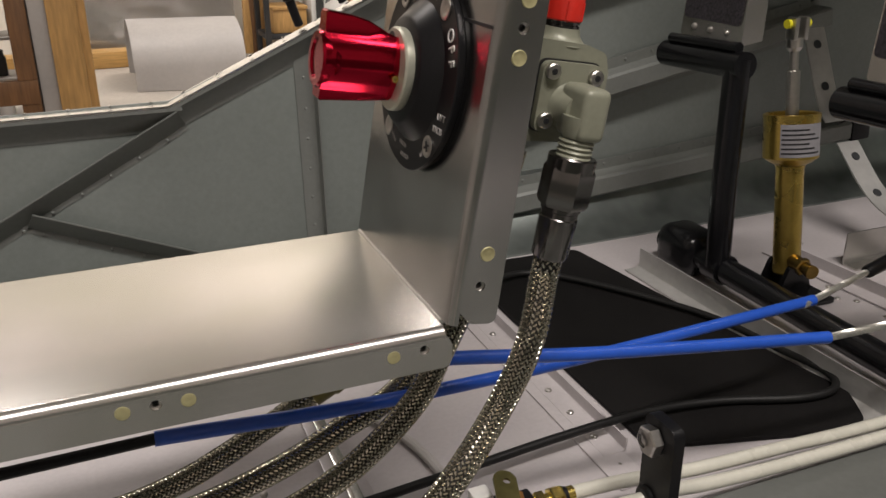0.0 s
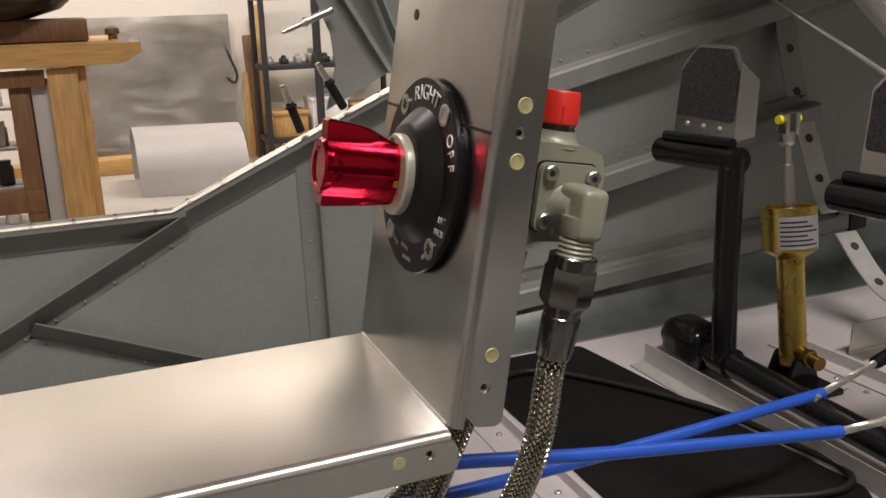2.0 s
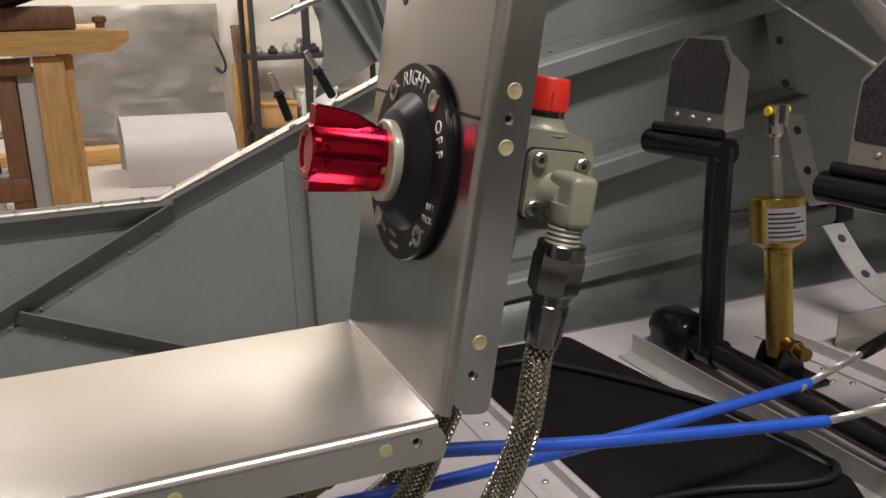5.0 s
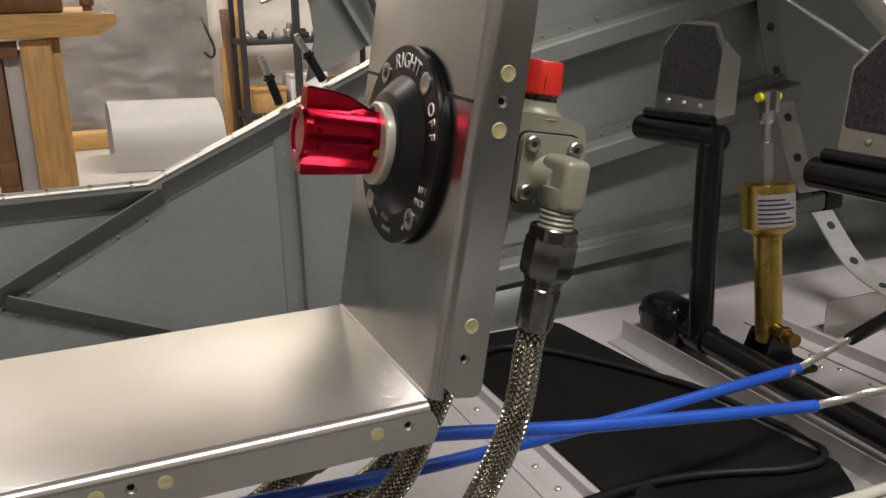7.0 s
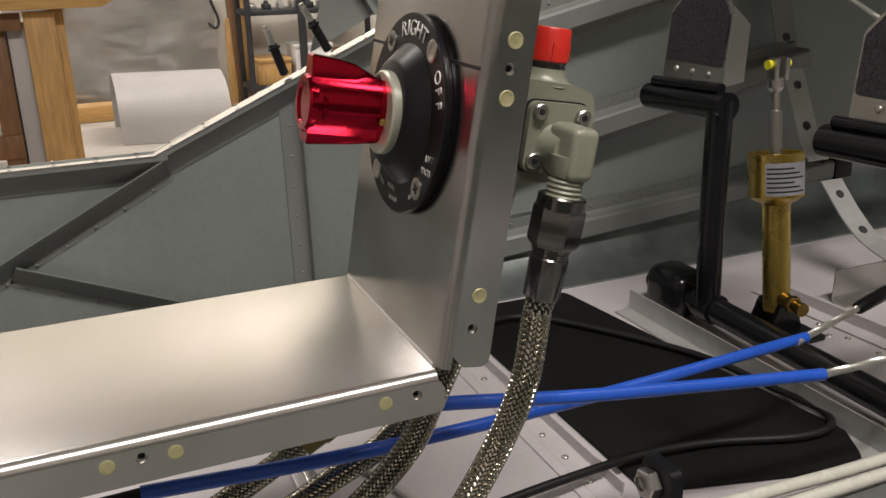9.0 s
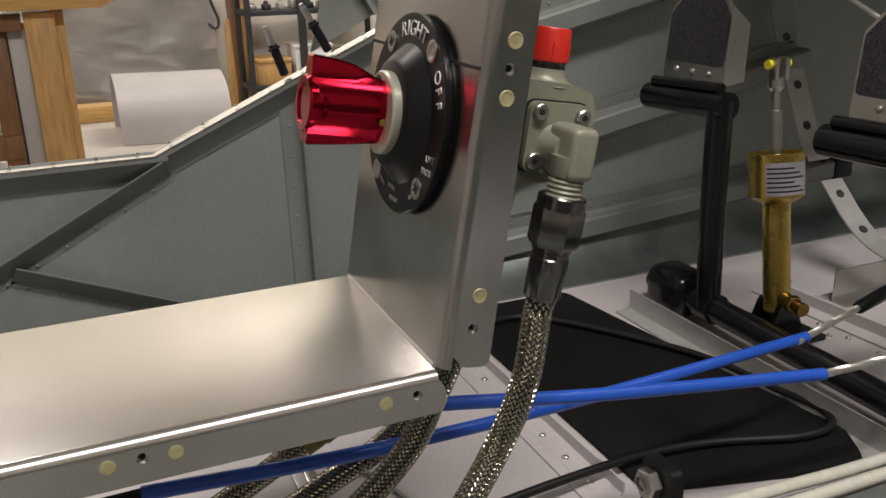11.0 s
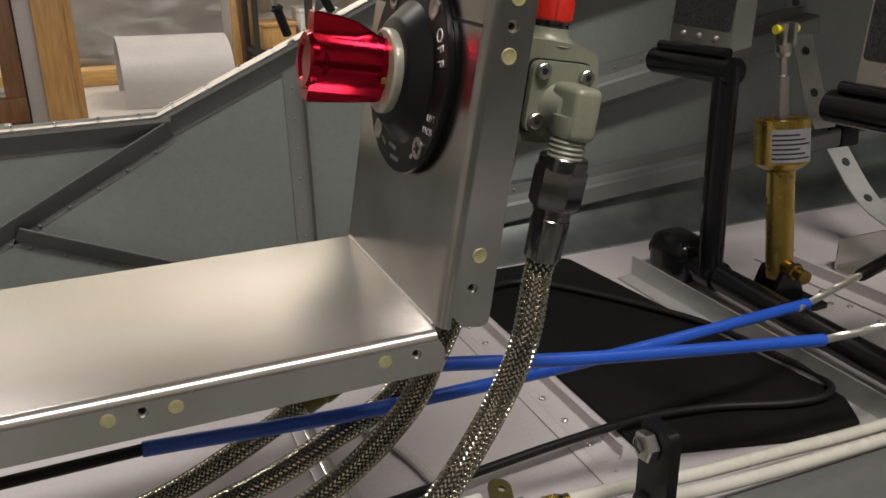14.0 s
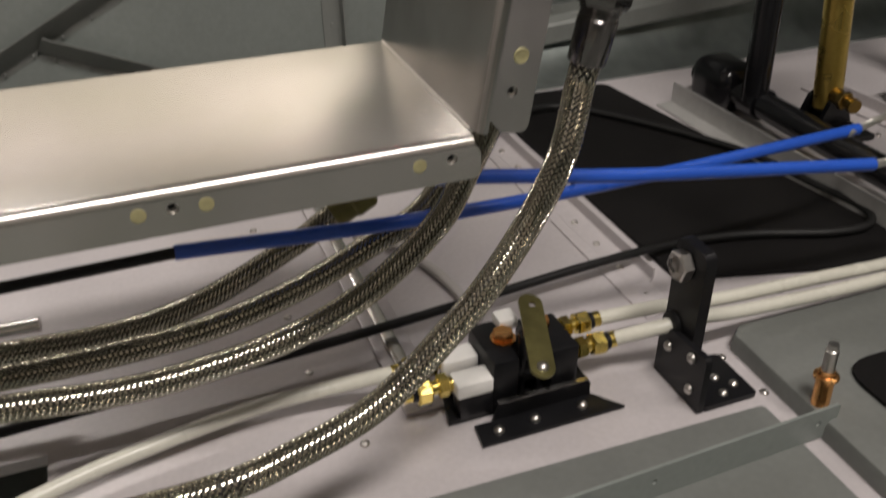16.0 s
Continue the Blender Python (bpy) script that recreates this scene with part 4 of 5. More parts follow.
# ---- rudder pedals ----
def pedal(x, y_in, y_out, label):
    """Pedal on a welded tube: y_in is where the post stands, y_out the end of the foot bar."""
    p = thing("rudder_pedal", (x, y_in, 0.02), label, "pedal", "rudder pedals")
    part("post", tube([(x, y_in, 0.022), (x, y_in + 0.004, 0.10), (x, y_in + 0.006, 0.190)], 0.0101, 20), BLACK, p)
    part("foot_bar", tube([(x, y_in - 0.003, 0.186), (x, y_out, 0.181)], 0.0105, 20), BLACK, p)
    part("hinge", tube([(x - 0.002, y_in + 0.004, 0.1985), (x - 0.002, y_out - 0.008, 0.1945)], 0.0042, 12), BLACK, p)
    w0, w1 = y_in + 0.006, y_out - 0.016
    out = rounded([(w0, 0), (w1, 0), (w1 + 0.002, 0.052), (w1 - 0.016, 0.072), (w0 + 0.014, 0.072), (w0 + 0.002, 0.055)], [0.002, 0.002, 0.006, 0.006, 0.006, 0.006])
    m = basis((x, 0, 0.199), (0, 1, 0), (0.12, 0, 1))
    part("tread_plate", prism(out, m, 0.0016), ALU, p)
    side = [(0, 0), (0.020, 0.003), (0.021, 0.046), (0.004, 0.060)]
    part("side_flange", prism(side, basis((x, w0 + 0.0005, 0.199), (1, 0, 0), (0.12, 0, 1)), 0.0014), ALU, p)
    grip = rounded([(w0 + 0.004, 0.014), (w1 - 0.002, 0.014), (w1 - 0.0005, 0.050), (w1 - 0.017, 0.069), (w0 + 0.015, 0.069), (w0 + 0.004, 0.053)], 0.004)
    part("grip_pad", prism(grip, m @ Matrix.Translation((0, 0, -0.0014)), 0.0012), GRIP, p, "black grip tape pad")
    for k in range(3):
        c = m @ Vector((w0 + (w1 - w0) * (0.24 + 0.27 * k), 0.008, 0))
        part("bolt", dome(c, (-1, 0, 0.12), 0.0026, 0.0022), STEEL, p, "small steel bolt")
    return p


pedal(0.348, 0.252, 0.346, "gloss black rudder pedal with grip tape on its aluminium tread")
pedal(0.340, 0.030, 0.148, "gloss black rudder pedal with grip tape on its aluminium tread")


def pedal_shaft():
    s = thing("pedal_shaft", (0.35, 0.25, 0), "gloss black pedal torque tube in floor blocks", "shaft")
    part("tube", tube([(0.351, 0.325, 0.0205), (0.351, -0.25, 0.0205)], 0.0105, 22), BLACK, s)
    part("bearing_block", box((0.334, 0.272, 0.0005), (0.372, 0.322, 0.040), 0.012, None, 4), BLACK, s, "black plastic bearing block")
    part("collar", tube([(0.351, 0.262, 0.0205), (0.351, 0.244, 0.0205)], 0.0128, 22), BLACK, s)


pedal_shaft()


def master_cylinder(x, y, label):
    c = thing("brake_cylinder", (x, y, 0), label, "brake cylinder", "brake cylinders")
    part("base_plate", prism(rounded([(-0.030, -0.026), (0.026, -0.026), (0.026, 0.026), (-0.030, 0.026)], 0.004), basis((x, y - 0.005, 0.0006), (1, 0, 0), (0, 1, 0)), 0.003), BLACK, c)
    for s in (-0.012, 0.009):
        part("lug", prism(rounded([(-0.018, 0), (0.018, 0), (0.008, 0.026), (-0.008, 0.026)], 0.005), basis((x, y + s, 0.003), (1, 0, 0), (0, 0, 1)), -0.004), BLACK, c)
    a = Vector((0.01, 0.165, 1)).normalized()
    o = Vector((x, y, 0.018))
    part("barrel", lathe(o, a, [(0, 0.009), (0.002, 0.0108), (0.086, 0.0108), (0.091, 0.0120)], 32), GOLD, c)
    part("reservoir", lathe(o + a * 0.089, a, [(0, 0.0112), (0.003, 0.0165), (0.0065, 0.0212), (0.036, 0.0212), (0.0385, 0.0216), (0.0405, 0.0216), (0.0410, 0.0200), (0.0400, 0.0186), (0.012, 0.0186), (0.012, 0.006)], 40), GOLD, c)
    # paper label wrapped half way round
    lab = bmesh.new()
    rows = []
    for k in range(13):
        th = radians(205 + 100 * k / 12)
        q = axis_frame(a).to_3x3() @ Vector((math.cos(th), math.sin(th), 0)) * 0.0215
        rows.append([lab.verts.new(o + a * (0.0975 + d) + q) for d in (0.0, 0.0255)])
    for r0, r1 in zip(rows, rows[1:]):
        lab.faces.new((r0[0], r1[0], r1[1], r0[1]))
    l = part("paper_label", lab, LABEL, c, "white paper label with small print")
    for k in range(6):
        bar = bmesh.new()
        rr = []
        for j in range(9):
            th = radians(208 + (84 - 14 * (k % 3)) * j / 8)
            q = axis_frame(a).to_3x3() @ Vector((math.cos(th), math.sin(th), 0)) * 0.02165
            rr.append([bar.verts.new(o + a * (0.1000 + 0.0036 * k + d) + q) for d in (0.0, 0.0013)])
        for r0, r1 in zip(rr, rr[1:]):
            bar.faces.new((r0[0], r1[0], r1[1], r0[1]))
        part("print_bar", bar, INK_AND_SHADE, l)
    part("rod", lathe(o + a * 0.100, a, [(0, 0.0050), (0.062, 0.0050), (0.063, 0.0034), (0.078, 0.0034)], 20), STEEL, c, "bright steel rod")
    t = o + a * 0.177
    part("clevis", add_box(add_box(lathe(t, a, [(0, 0.0042), (0.003, 0.0062), (0.010, 0.0062)], 20), (-0.007, -0.005, 0.009), (-0.003, 0.005, 0.026), 0.001, Matrix.Translation(t)), (0.003, -0.005, 0.009), (0.007, 0.005, 0.026), 0.001, Matrix.Translation(t)), STEEL, c, "steel clevis")
    for s in (-0.0110, 0.0075):
        part("pin_cap", lathe(t + Vector((s, 0.0005, 0.021)), (1, 0, 0), [(0, 0.0035), (0.003, 0.0035), (0.0035, 0.003)], 16), YELLOW, c, "yellow pin cap")
    q = o + a * 0.014
    fit_dir = Vector((-0.15, -1, 0.0))
    part("fitting", add_hex(lathe(q, fit_dir, [(0, 0.006), (0.02, 0.006), (0.021, 0.0048), (0.030, 0.0048), (0.031, 0.0055), (0.034, 0.0055)], 18), q + fit_dir.normalized() * 0.018, fit_dir, 0.0125, 0.006), BRASS_DARK, c, "tarnished brass elbow fitting")
    return c


master_cylinder(0.397, 0.226, "gold anodised brake master cylinder with white label on black base")
master_cylinder(0.41, 0.065, "gold anodised brake master cylinder with white label on black base")


# ---- parking brake valve and brake lines ----
def parking_valve():
    v = thing("parking_brake_valve", (0.04, 0.03, 0), "black parking brake valve with olive lever and brass fittings", "valve")
    # folded sheet foot with bolts and its upright back edge
    foot = part("mount_plate", prism([(0.009, 0.003), (0.083, 0.003), (0.072, 0.0165), (0.0105, 0.0165)], basis((0, 0, 0.0006), (1, 0, 0), (0, 1, 0)), 0.0016), BLACK_SATIN, v, smooth=False)
    part("mount_back", prism([(0.020, 0), (0.072, 0), (0.070, 0.011), (0.022, 0.011)], basis((0, 0.0180, 0.0006), (1, 0, 0), (0, 0, 1)), 0.0016), BLACK_SATIN, v, smooth=False)
    part("mount_edge", box((0.0225, 0.0158, 0.0117), (0.0697, 0.0182, 0.0124)), ALU_BRIGHT, v, "bare sheet edge", smooth=False)
    part("mount_plate", prism([(0.000, 0.022), (0.075, 0.022), (0.075, 0.056), (0.006, 0.056)], basis((0, 0, 0.0006), (1, 0, 0), (0, 1, 0)), 0.0030), BLACK_SATIN, v, smooth=False)
    for x, y in ((0.039, 0.0105), (0.064, 0.0105), (0.020, 0.0095)):
        part("bolt", dome((x, y, 0.0022), (0, 0, 1), 0.0028, 0.0024), STEEL, foot, "small steel bolt")
    part("valve_block", box((0.0218, 0.0215, 0.0037), (0.0350, 0.0530, 0.0315), 0.0012), BLACK_SATIN, v)
    part("valve_block", box((0.0520, 0.0215, 0.0037), (0.0665, 0.0500, 0.0300), 0.0012), BLACK_SATIN, v)
    part("valve_core", lathe((0.033, 0.036, 0.018), (1, 0, 0), [(0, 0.0115), (0.019, 0.0115)], 28), BLACK_SATIN, v)
    part("valve_rib", box((0.0375, 0.0245, 0.0037), (0.0400, 0.0500, 0.0310), 0.0008), BLACK_SATIN, v)
    part("valve_rib", box((0.0460, 0.0245, 0.0037), (0.0485, 0.0500, 0.0310), 0.0008), BLACK_SATIN, v)
    # olive lever lying over the top
    a, b = Vector((0.0495, 0.0425, 0.0440)), Vector((0.0375, 0.0045, 0.0375))
    w = (b - a).normalized()
    m = basis(a, w, Vector((1, 0.3, 0)))
    L = (b - a).length
    r = 0.0058
    out = [(r * math.cos(radians(t)), r * math.sin(radians(t))) for t in range(90, 271, 15)] + [(L + r * math.cos(radians(t)), r * math.sin(radians(t))) for t in range(-90, 91, 15)]
    lever = part("lever", prism(out, m, 0.0014, [(0.001, 0.0008, 0.0018)]), OLIVE, v, "olive chromated lever")
    part("lever_bolt", dome(b + m.to_3x3() @ Vector((0, 0, 0.0012)), m.to_3x3() @ Vector((0, 0, 1)), 0.0030, 0.0024), STEEL, lever, "steel bolt")
    part("pivot", lathe((0.0415, 0.026, 0.029), (0, 0, 1), [(0, 0.005), (0.0115, 0.005)], 20), BLACK_SATIN, v)
    # white blocks and brass fittings
    # white box over black one puts each block's lit top into colour
    for y in (0.0195, 0.0375):
        part("valve_outlet", box((0.0050, y + 0.0006, 0.0037), (0.0216, y + 0.0114, 0.0168), 0.0010), BLACK_SATIN, v)
        part("white_spacer", box((0.0032, y, 0.0166), (0.0216, y + 0.0120, 0.0250), 0.0016), WHITE, v, "white cap painting the lit top of an outlet block")
    part("white_spacer", box((0.0336, 0.0420, 0.0320), (0.0440, 0.0520, 0.0380), 0.0014), WHITE, v, "white plastic block")
    part("cap_bolt", add_hex(lathe((0.0335, 0.0375, 0.0310), (0, 0, 1), [(0, 0.0062), (0.0016, 0.0062)], 24), (0.0335, 0.0375, 0.0325), (0, 0, 1), 0.0088, 0.0040, 14), COPPER, v, "copper coloured hexagon plug")
    part("cap_bolt", add_hex(bmesh.new(), (0.0560, 0.0425, 0.0300), (0, 0, 1), 0.0080, 0.0040, 14), COPPER, v, "copper coloured hexagon plug")
    for y, z, way, x in ((0.0275, 0.0215, -1, 0.0035), (0.0440, 0.0215, -1, 0.0035), (0.0290, 0.0215, 1, 0.0665), (0.0455, 0.0225, 1, 0.0665)):
        o, d = Vector((x, y, z)), Vector((way, 0, 0))
        bm = lathe(o, d, [(0, 0.0034), (0.0125, 0.0034), (0.013, 0.0040), (0.024, 0.0040)], 18)
        add_hex(bm, o + d * 0.0020, d, 0.0098, 0.0052, 10)
        add_hex(bm, o + d * 0.0105, d, 0.0105, 0.0072, 22)
        fit = part("brass_fitting", bm, BRASS, v, "bright brass compression fitting")
        part("tube_collar", lathe(o + d * 0.0178, d, [(0, 0.0044), (0.0022, 0.0044), (0.0024, 0.0036)], 18), BLACK_SATIN, fit)


parking_valve()


def brake_line(points, label):
    return solo("brake_line", tube(points, 0.0037, 14), NYLON, label, "tube", "nylon brake lines")


brake_line([(0.0895, 0.0455, 0.0225), (0.125, 0.0440, 0.0215), (0.162, 0.0400, 0.0200), (0.225, 0.0390, 0.0180), (0.289, 0.0380, 0.0160), (0.46, 0.036, 0.016)], "white nylon brake line running forward over the floor")
brake_line([(0.0895, 0.0290, 0.0215), (0.103, 0.0235, 0.0265), (0.116, 0.0190, 0.0305), (0.132, 0.0210, 0.0290), (0.160, 0.0262, 0.0210), (0.21, 0.0275, 0.0170), (0.277, 0.0270, 0.0160), (0.46, 0.024, 0.016)], "white nylon brake line through the black post")
brake_line([(-0.0190, 0.0440, 0.0215), (-0.045, 0.0515, 0.0155), (-0.084, 0.0545, 0.0120), (-0.132, 0.0475, 0.0110), (-0.179, 0.0365, 0.0095), (-0.30, 0.0, 0.0040)], "white nylon brake line running aft over the floor")


def post_bracket():
    p = thing("cable_post", (0.115, 0.01, 0), "black anodised upright post bolted to the floor by an angle", "post bracket")
    pl = basis((0.1165, 0, 0), (0, 1, 0), (0, 0, 1))
    out = rounded([(0.003, 0.001), (0.026, 0.001), (0.026, 0.078), (0.003, 0.078)], [0, 0, 0.006, 0.006])
    post = part("post", prism(out, pl, 0.0060), BLACK_SATIN, p)
    foot = part("angle", prism(rounded([(-0.0135, 0.0008), (0.0235, 0.0008), (0.0235, 0.030), (-0.0135, 0.033)], [0, 0, 0.003, 0.003]), basis((0.1125, 0, 0), (0, 1, 0), (0, 0, 1)), 0.0034), BLACK_SATIN, p)
    part("angle_foot", prism(rounded([(0.1160, -0.0135), (0.1470, -0.0135), (0.1470, 0.0180), (0.1230, 0.0235)], 0.002), basis((0, 0, 0.0006), (1, 0, 0), (0, 1, 0)), 0.0028), BLACK_SATIN, p)
    for y, z in ((-0.0030, 0.0270), (0.0150, 0.0210), (-0.0050, 0.0095)):
        part("bolt", dome((0.1125, y, z), (-1, 0, 0), 0.0027, 0.0022), STEEL, foot, "small steel bolt")
    for x, y in ((0.134, 0.003), (0.131, -0.008), (0.140, -0.004)):
        part("bolt", dome((x, y, 0.0034), (0, 0, 1), 0.0024, 0.0018), STEEL, foot, "small steel bolt")
    n = part("hex_bolt", hexnut((0.1165, 0.0170, 0.0665), (-1, 0, 0), 0.0135, 0.0060, 12), STEEL, p, "large steel hexagon bolt")
    part("cotter", tube([(0.1098, 0.0205, 0.0690), (0.1085, 0.0185, 0.0665), (0.1098, 0.0165, 0.0640)], 0.0008, 8), NICKEL, n)
    part("grommet", lathe((0.1165, 0.0190, 0.0305), (-1, 0, 0), [(0, 0.0068), (0.0016, 0.0068), (0.0026, 0.0056), (0.0026, 0.0036)], 24), RUBBER, p, "black rubber grommet")


post_bracket()


def cleco(base, tip, mats, label, size=1.0):
    """Spring sheet holder: body, collar and plunger."""
    b, t = Vector(base), Vector(tip)
    w = (t - b).normalized()
    L = (t - b).length
    c = thing("sheet_holder", b, label, "sheet holder", "sheet holders")
    s = size
    body = part("body", lathe(b, w, [(0, 0.0026 * s), (0.001, 0.0042 * s), (L * 0.62, 0.0042 * s), (L * 0.64, 0.0036 * s)], 20), mats[0], c)
    part("collar", lathe(b + w * L * 0.52, w, [(0, 0.0044 * s), (0.0008, 0.0058 * s), (0.0022, 0.0058 * s), (0.003, 0.0044 * s)], 20), mats[0], body)
    part("plunger", lathe(b + w * L * 0.62, w, [(0, 0.0030 * s), (L * 0.30, 0.0030 * s), (L * 0.31, 0.0024 * s), (L * 0.38, 0.0024 * s)], 16), mats[1], c, "steel plunger")
    return c


cleco((0.163, -0.0365, 0.0035), (0.163, -0.0345, 0.0440), (COPPER, STEEL), "copper plated sheet holder standing in the floor strip", 1.0)
cleco((0.0585, 0.444, 0.2065), (0.0455, 0.444, 0.2460), (BLACK_SATIN, STEEL), "black spring sheet holder clamped in the edge rail", 0.9)
cleco((0.0965, 0.444, 0.2235), (0.0755, 0.444, 0.2620), (BLACK_SATIN, STEEL), "black spring sheet holder clamped in the edge rail", 0.9)
cleco((0.0920, 0.446, 0.3040), (0.0480, 0.440, 0.2875), (STEEL, STEEL), "bright steel sheet holder clamped in the canopy frame", 0.7)

# ---- upper right fittings ----
solo("spring_cable", tube([(0.53, 0.437, 0.3065), (0.46, 0.30, 0.281), (0.385, 0.150, 0.2515)], lambda t: 0.0016 + 0.0004 * math.cos(t * 700), 8, 0.0006), ROPE, "bright steel spring covered cable over the pedals", "cable")
solo("grey_brace", box((-0.10, -0.008, -0.003), (0.06, 0.008, 0.003), 0.001, basis((0.40, 0.187, 0.2985), (0, -0.77, -0.63), (0, -0.63, 0.77))), ALU, "bare aluminium brace above the pedals", "brace")
solo("grey_tube", tube([(0.006, 0.20, 0.004), (0.026, 0.176, 0.004), (0.038, 0.145, 0.004), (0.043, 0.117, 0.004), (0.044, 0.09, 0.004)], 0.0030, 10), GREYSHEET, "short grey plastic tube on the floor", "tube")
solo("aluminium_tube", tube([(-0.36, 0.128, 0.036), (-0.170, 0.118, 0.040)], 0.0034, 14), ALU_BRIGHT, "bright aluminium tube end under the hoses", "tube")


# ---- workshop things ----
def workbench():
    b = thing("workbench", (-0.2, 2.95, -0.62), "rough pine workbench with a thick top and posts", "workbench")
    part("top_beam", prism([(-1.5, 0.125), (0.05, 0.125), (0.112, 0.160), (0.112, 0.193), (-1.5, 0.193)], basis((0, 2.90, 0), (1, 0, 0), (0, 0, 1)), 0.04), PINE_BEAM, b, smooth=False)
    part("top_board", box((-1.5, 2.90, 0.160), (0.05, 3.5, 0.198), 0.004), PINE_BEAM, b)
    part("post", box((-0.190, 2.902, -0.62), (-0.095, 2.942, 0.115), 0.004), PINE, b)
    part("post", box((-0.120, 2.944, -0.62), (-0.068, 3.03, 0.115), 0.004), PINE, b)
    part("panel", box((-0.245, 2.95, -0.62), (-0.19, 2.99, 0.08), 0.003), GREYSHEET, b, "grey board")
    part("post", box((-0.312, 2.94, -0.62), (-0.25, 2.98, 0.06), 0.004), DARKWOOD, b)
    part("rail", box((-1.4, 2.905, 0.06), (-0.197, 2.940, 0.113), 0.003), DARKWOOD, b)
    part("rail", box((-1.4, 2.93, -0.36), (-0.25, 2.96, -0.28), 0.003), DARKWOOD, b)
    return b


workbench()
solo("brown_case", box((-0.55, 2.90, 0.201), (-0.045, 3.25, 0.272), 0.006), DARKWOOD, "dark brown wooden case lying on the workbench", "case")
solo("clamp_knob", add_lathe(bmesh.new(), (0.03, 2.93, 0.201), (0, 0, 1), [(0, 0.015), (0.014, 0.015), (0.02, 0.024), (0.036, 0.022), (0.042, 0.010)], 16), DARKWOOD, "small brown turned knob on the bench top", "knob")
solo("black_bowl", lathe((-0.38, 3.0, 0.274), (0, 0, 1), [(0, 0.16), (0.03, 0.26), (0.08, 0.32), (0.13, 0.34), (0.15, 0.34), (0.15, 0.32), (0.06, 0.22)], 40), BLACK, "gloss black rounded fairing on the workbench", "fairing")


def sheet_leaning():
    """Large bright sheet, slightly buckled, against the wall."""
    bm = bmesh.new()
    nx, nz = 64, 56
    grid = []
    for i in range(nx + 1):
        row = []
        for k in range(nz + 1):
            x, z = -0.35 + 1.15 * i / nx, -0.618 + 0.86 * k / nz
            y = 5.285 - 0.045 * (1 - k / nz) - 0.017 * (1 + noise.noise(Vector((x * 2.6, z * 5.5, 0.3)))) - 0.0025 * noise.noise(Vector((x * 6, z * 17, 2.0)))
            row.append(bm.verts.new((x, y, z)))
        grid.append(row)
    for i in range(nx):
        for k in range(nz):
            bm.faces.new((grid[i][k], grid[i + 1][k], grid[i + 1][k + 1], grid[i][k + 1]))
    bmesh.ops.solidify(bm, geom=bm.faces[:], thickness=0.0015)
    solo("aluminium_sheet", bm, MIRROR_ALU, "large reflective aluminium sheet leaning on the wall", "sheet")


sheet_leaning()


def curled_sheet():
    sec = [Vector((0.13, 4.24, -0.617)), Vector((0.13, 4.245, -0.50)), *[Vector((0.13, 4.50 - 0.25 * math.cos(radians(t)), -0.50 + 0.20 * math.sin(radians(t)))) for t in range(12, 169, 12)], Vector((0.13, 4.755, -0.50)), Vector((0.13, 4.76, -0.617))]
    solo("curled_sheet", ribbon(sec, (0.53, -0.10, -0.0), 0.002), GREYSHEET, "grey sheet curled into an arch on the floor", "sheet")


curled_sheet()
solo("low_ledge", box((-0.6, 4.95, -0.618), (0.3, 5.1, -0.53), 0.004), PINE_BEAM, "low pine board on the floor by the wall", "board")


def shelf_unit():
    s = thing("shelf_unit", (1.2, 4.95, -0.62), "dark steel shelf unit with small parts on its shelves", "shelf")
    for x in (0.895, 1.70):
        for y in (4.79, 5.071):
            part("post", box((x, y, -0.62), (x + 0.03, y + 0.03, 0.95), 0.002), SHELFBLACK, s)
    part("post", box((1.20, 4.80, -0.62), (1.245, 4.818, 0.95), 0.002), SHELFBLACK, s)
    for z in (-0.50, -0.075, 0.315):
        part("shelf_board", box((0.90, 4.822, z), (1.73, 5.07, z + 0.03), 0.002), SHELFBLACK, s)


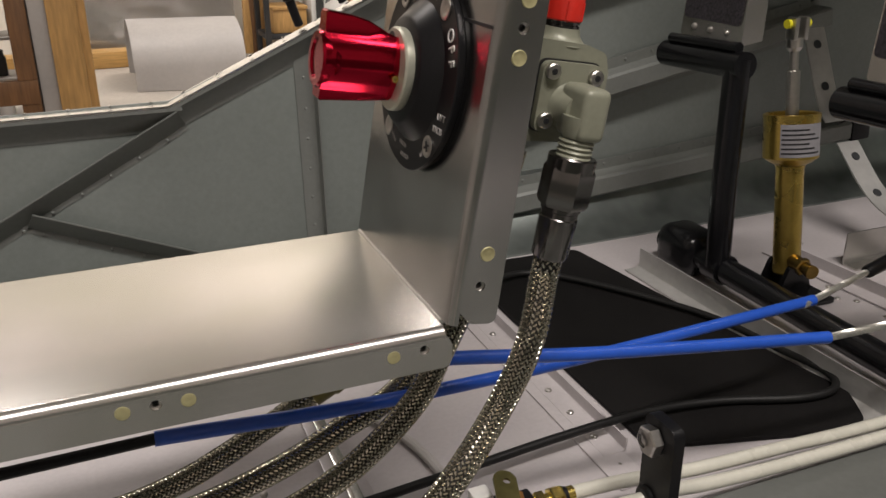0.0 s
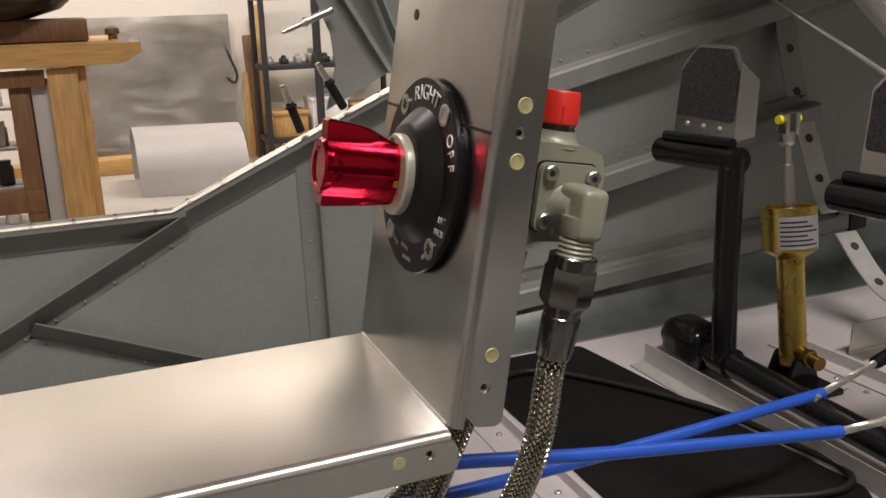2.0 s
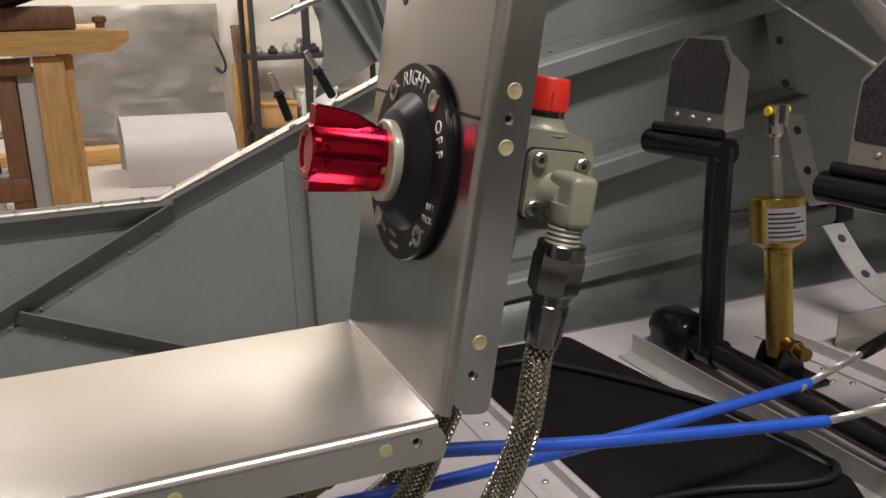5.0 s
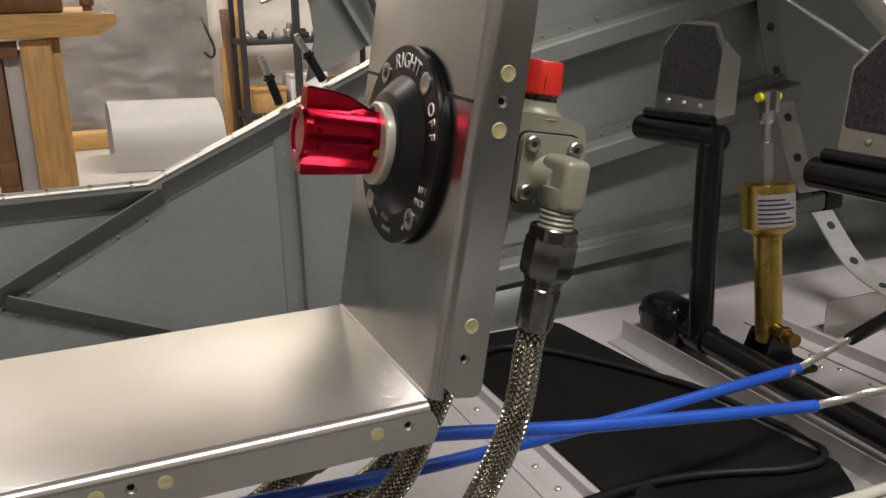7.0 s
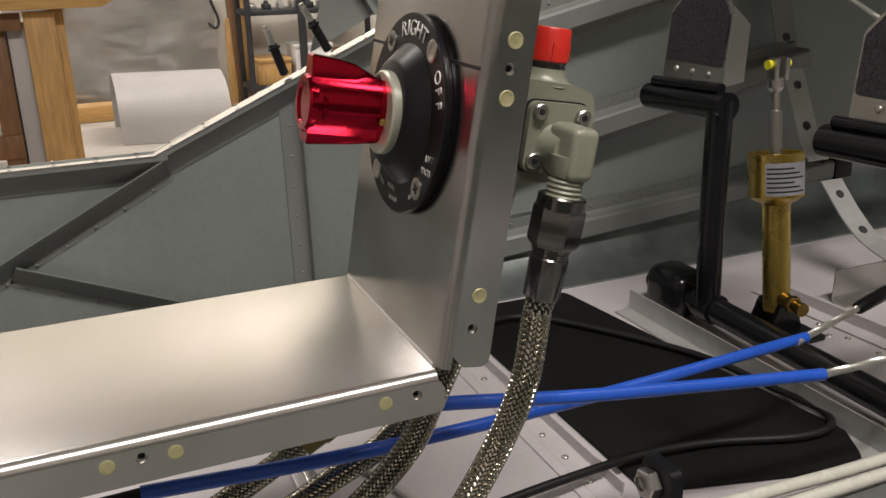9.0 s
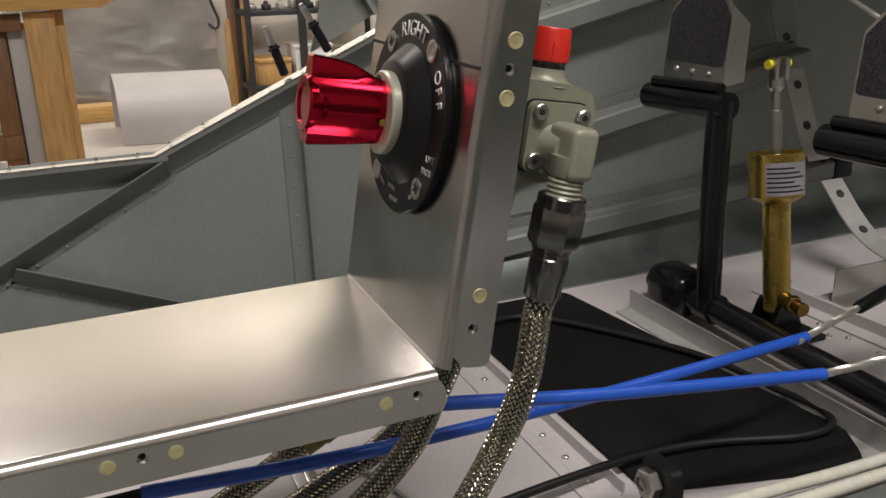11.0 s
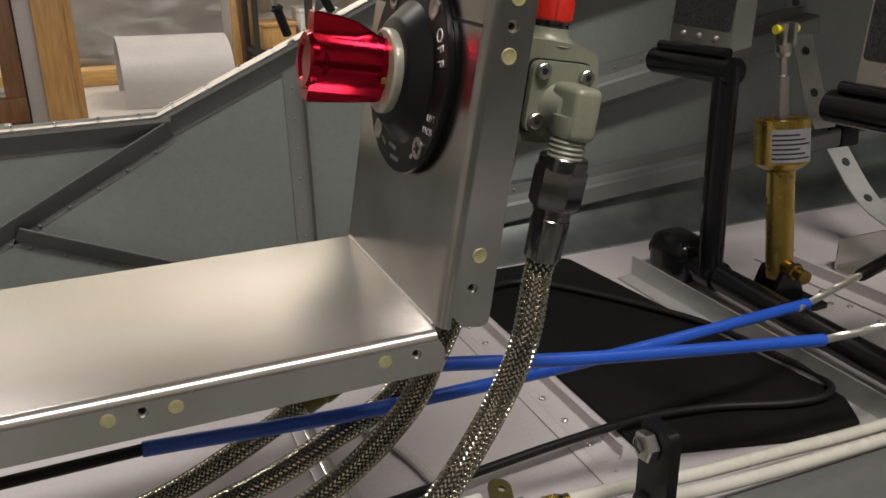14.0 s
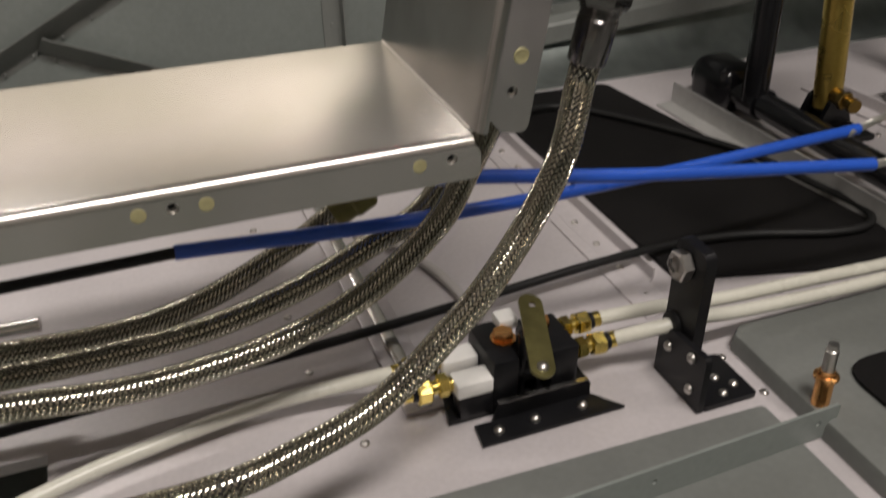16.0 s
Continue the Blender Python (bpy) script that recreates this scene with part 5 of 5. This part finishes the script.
shelf_unit()
random.seed(4)
for k in range(9):
    x = 0.96 + 0.082 * k
    w, h = 0.03 + 0.025 * random.random(), 0.04 + 0.06 * random.random()
    bm = box((x - w / 2, 4.86, -0.0445), (x + w / 2, 4.95, -0.0445 + h * 0.6), 0.004)
    add_lathe(bm, (x, 4.905, -0.0445 + h * 0.58), (0, 0, 1), [(0, w * 0.4), (h * 0.3, w * 0.36), (h * 0.4, w * 0.2)], 12)
    solo("machine_part", bm, (STEEL, SHELFBLACK, GREYSHEET)[k % 3], "small grey machined part on the shelf", "machine part", "parts on the shelf")
for x, z, w, h, mt in ((0.95, -0.4695, 0.2, 0.13, PINE), (1.18, -0.4695, 0.22, 0.20, WHITE), (1.43, -0.4695, 0.2, 0.15, CARD)):
    bm = box((x, 4.84, z), (x + w, 5.06, z + h), 0.004)
    add_box(bm, (x - 0.006, 4.834, z + h + 0.0005), (x + w + 0.006, 5.066, z + h + 0.02), 0.003)
    solo("storage_box", bm, mt, "lidded storage box on the lower shelf", "box", "boxes on the shelf")
for x0, w, h, tilt, mt in ((0.735, 0.05, 0.52, 3, PINE), (0.79, 0.05, 0.74, -1, DARKWOOD), (0.835, 0.05, 0.92, 1, PINE)):
    solo("leaning_board", box((0, 0, 0), (w, 0.03, h), 0.003, pose(x0 + 0.09, 5.12, -0.619, -7, tilt, 0)), mt, "rough wooden board leaning on the wall", "board", "leaning boards")
solo("bent_hook", tube([(0.760, 5.26, 0.07), (0.795, 5.25, -0.03), (0.820, 5.24, -0.11), (0.814, 5.24, -0.155), (0.790, 5.24, -0.163), (0.762, 5.25, -0.135)], 0.008, 10), SHELFBLACK, "dark bent hook hanging on the wall", "hook")


def parts_rack():
    r = thing("parts_rack", (-0.6, 3.7, -0.62), "wire rack of small jars behind the workbench", "rack")
    for k, z in enumerate((-0.56, -0.40, -0.24, -0.08)):
        part("shelf_board", box((-1.2, 3.6, z), (-0.28, 3.8, z + 0.012), 0.002), GREYSHEET, r)
        for q in range(9):
            x = -0.33 - 0.085 * q
            part("jar", lathe((x, 3.68, z + 0.0125), (0, 0, 1), [(0, 0.03), (0.07, 0.03), (0.08, 0.024), (0.1, 0.024)], 12), (STEEL, WHITE, SHELFBLACK)[(q + k) % 3], r)
    for x in (-1.2, -0.29):
        part("post", box((x, 3.58, -0.62), (x + 0.02, 3.598, 0.05), 0.002), SHELFBLACK, r)


parts_rack()


# ---- trestles under the fuselage ----
def trestle():
    t = thing("trestle", (-0.55, -0.13, -0.62), "plain pine trestle under the fuselage", "trestle", "trestles")
    part("beam", box((-0.60, -0.68, -0.214), (-0.50, 0.42, -0.125), 0.004), PINE_BEAM, t)
    for y in (-0.60, 0.30):
        for s in (-1, 1):
            part("leg", tube([(-0.55 + s * 0.22, y, -0.600), (-0.55 + s * 0.062, y, -0.15)], 0.02, 8, 0.2), PINE, t)
    return t


TRESTLE = trestle()
copy_thing(TRESTLE, pose(0.05, -0.13, -0.62))
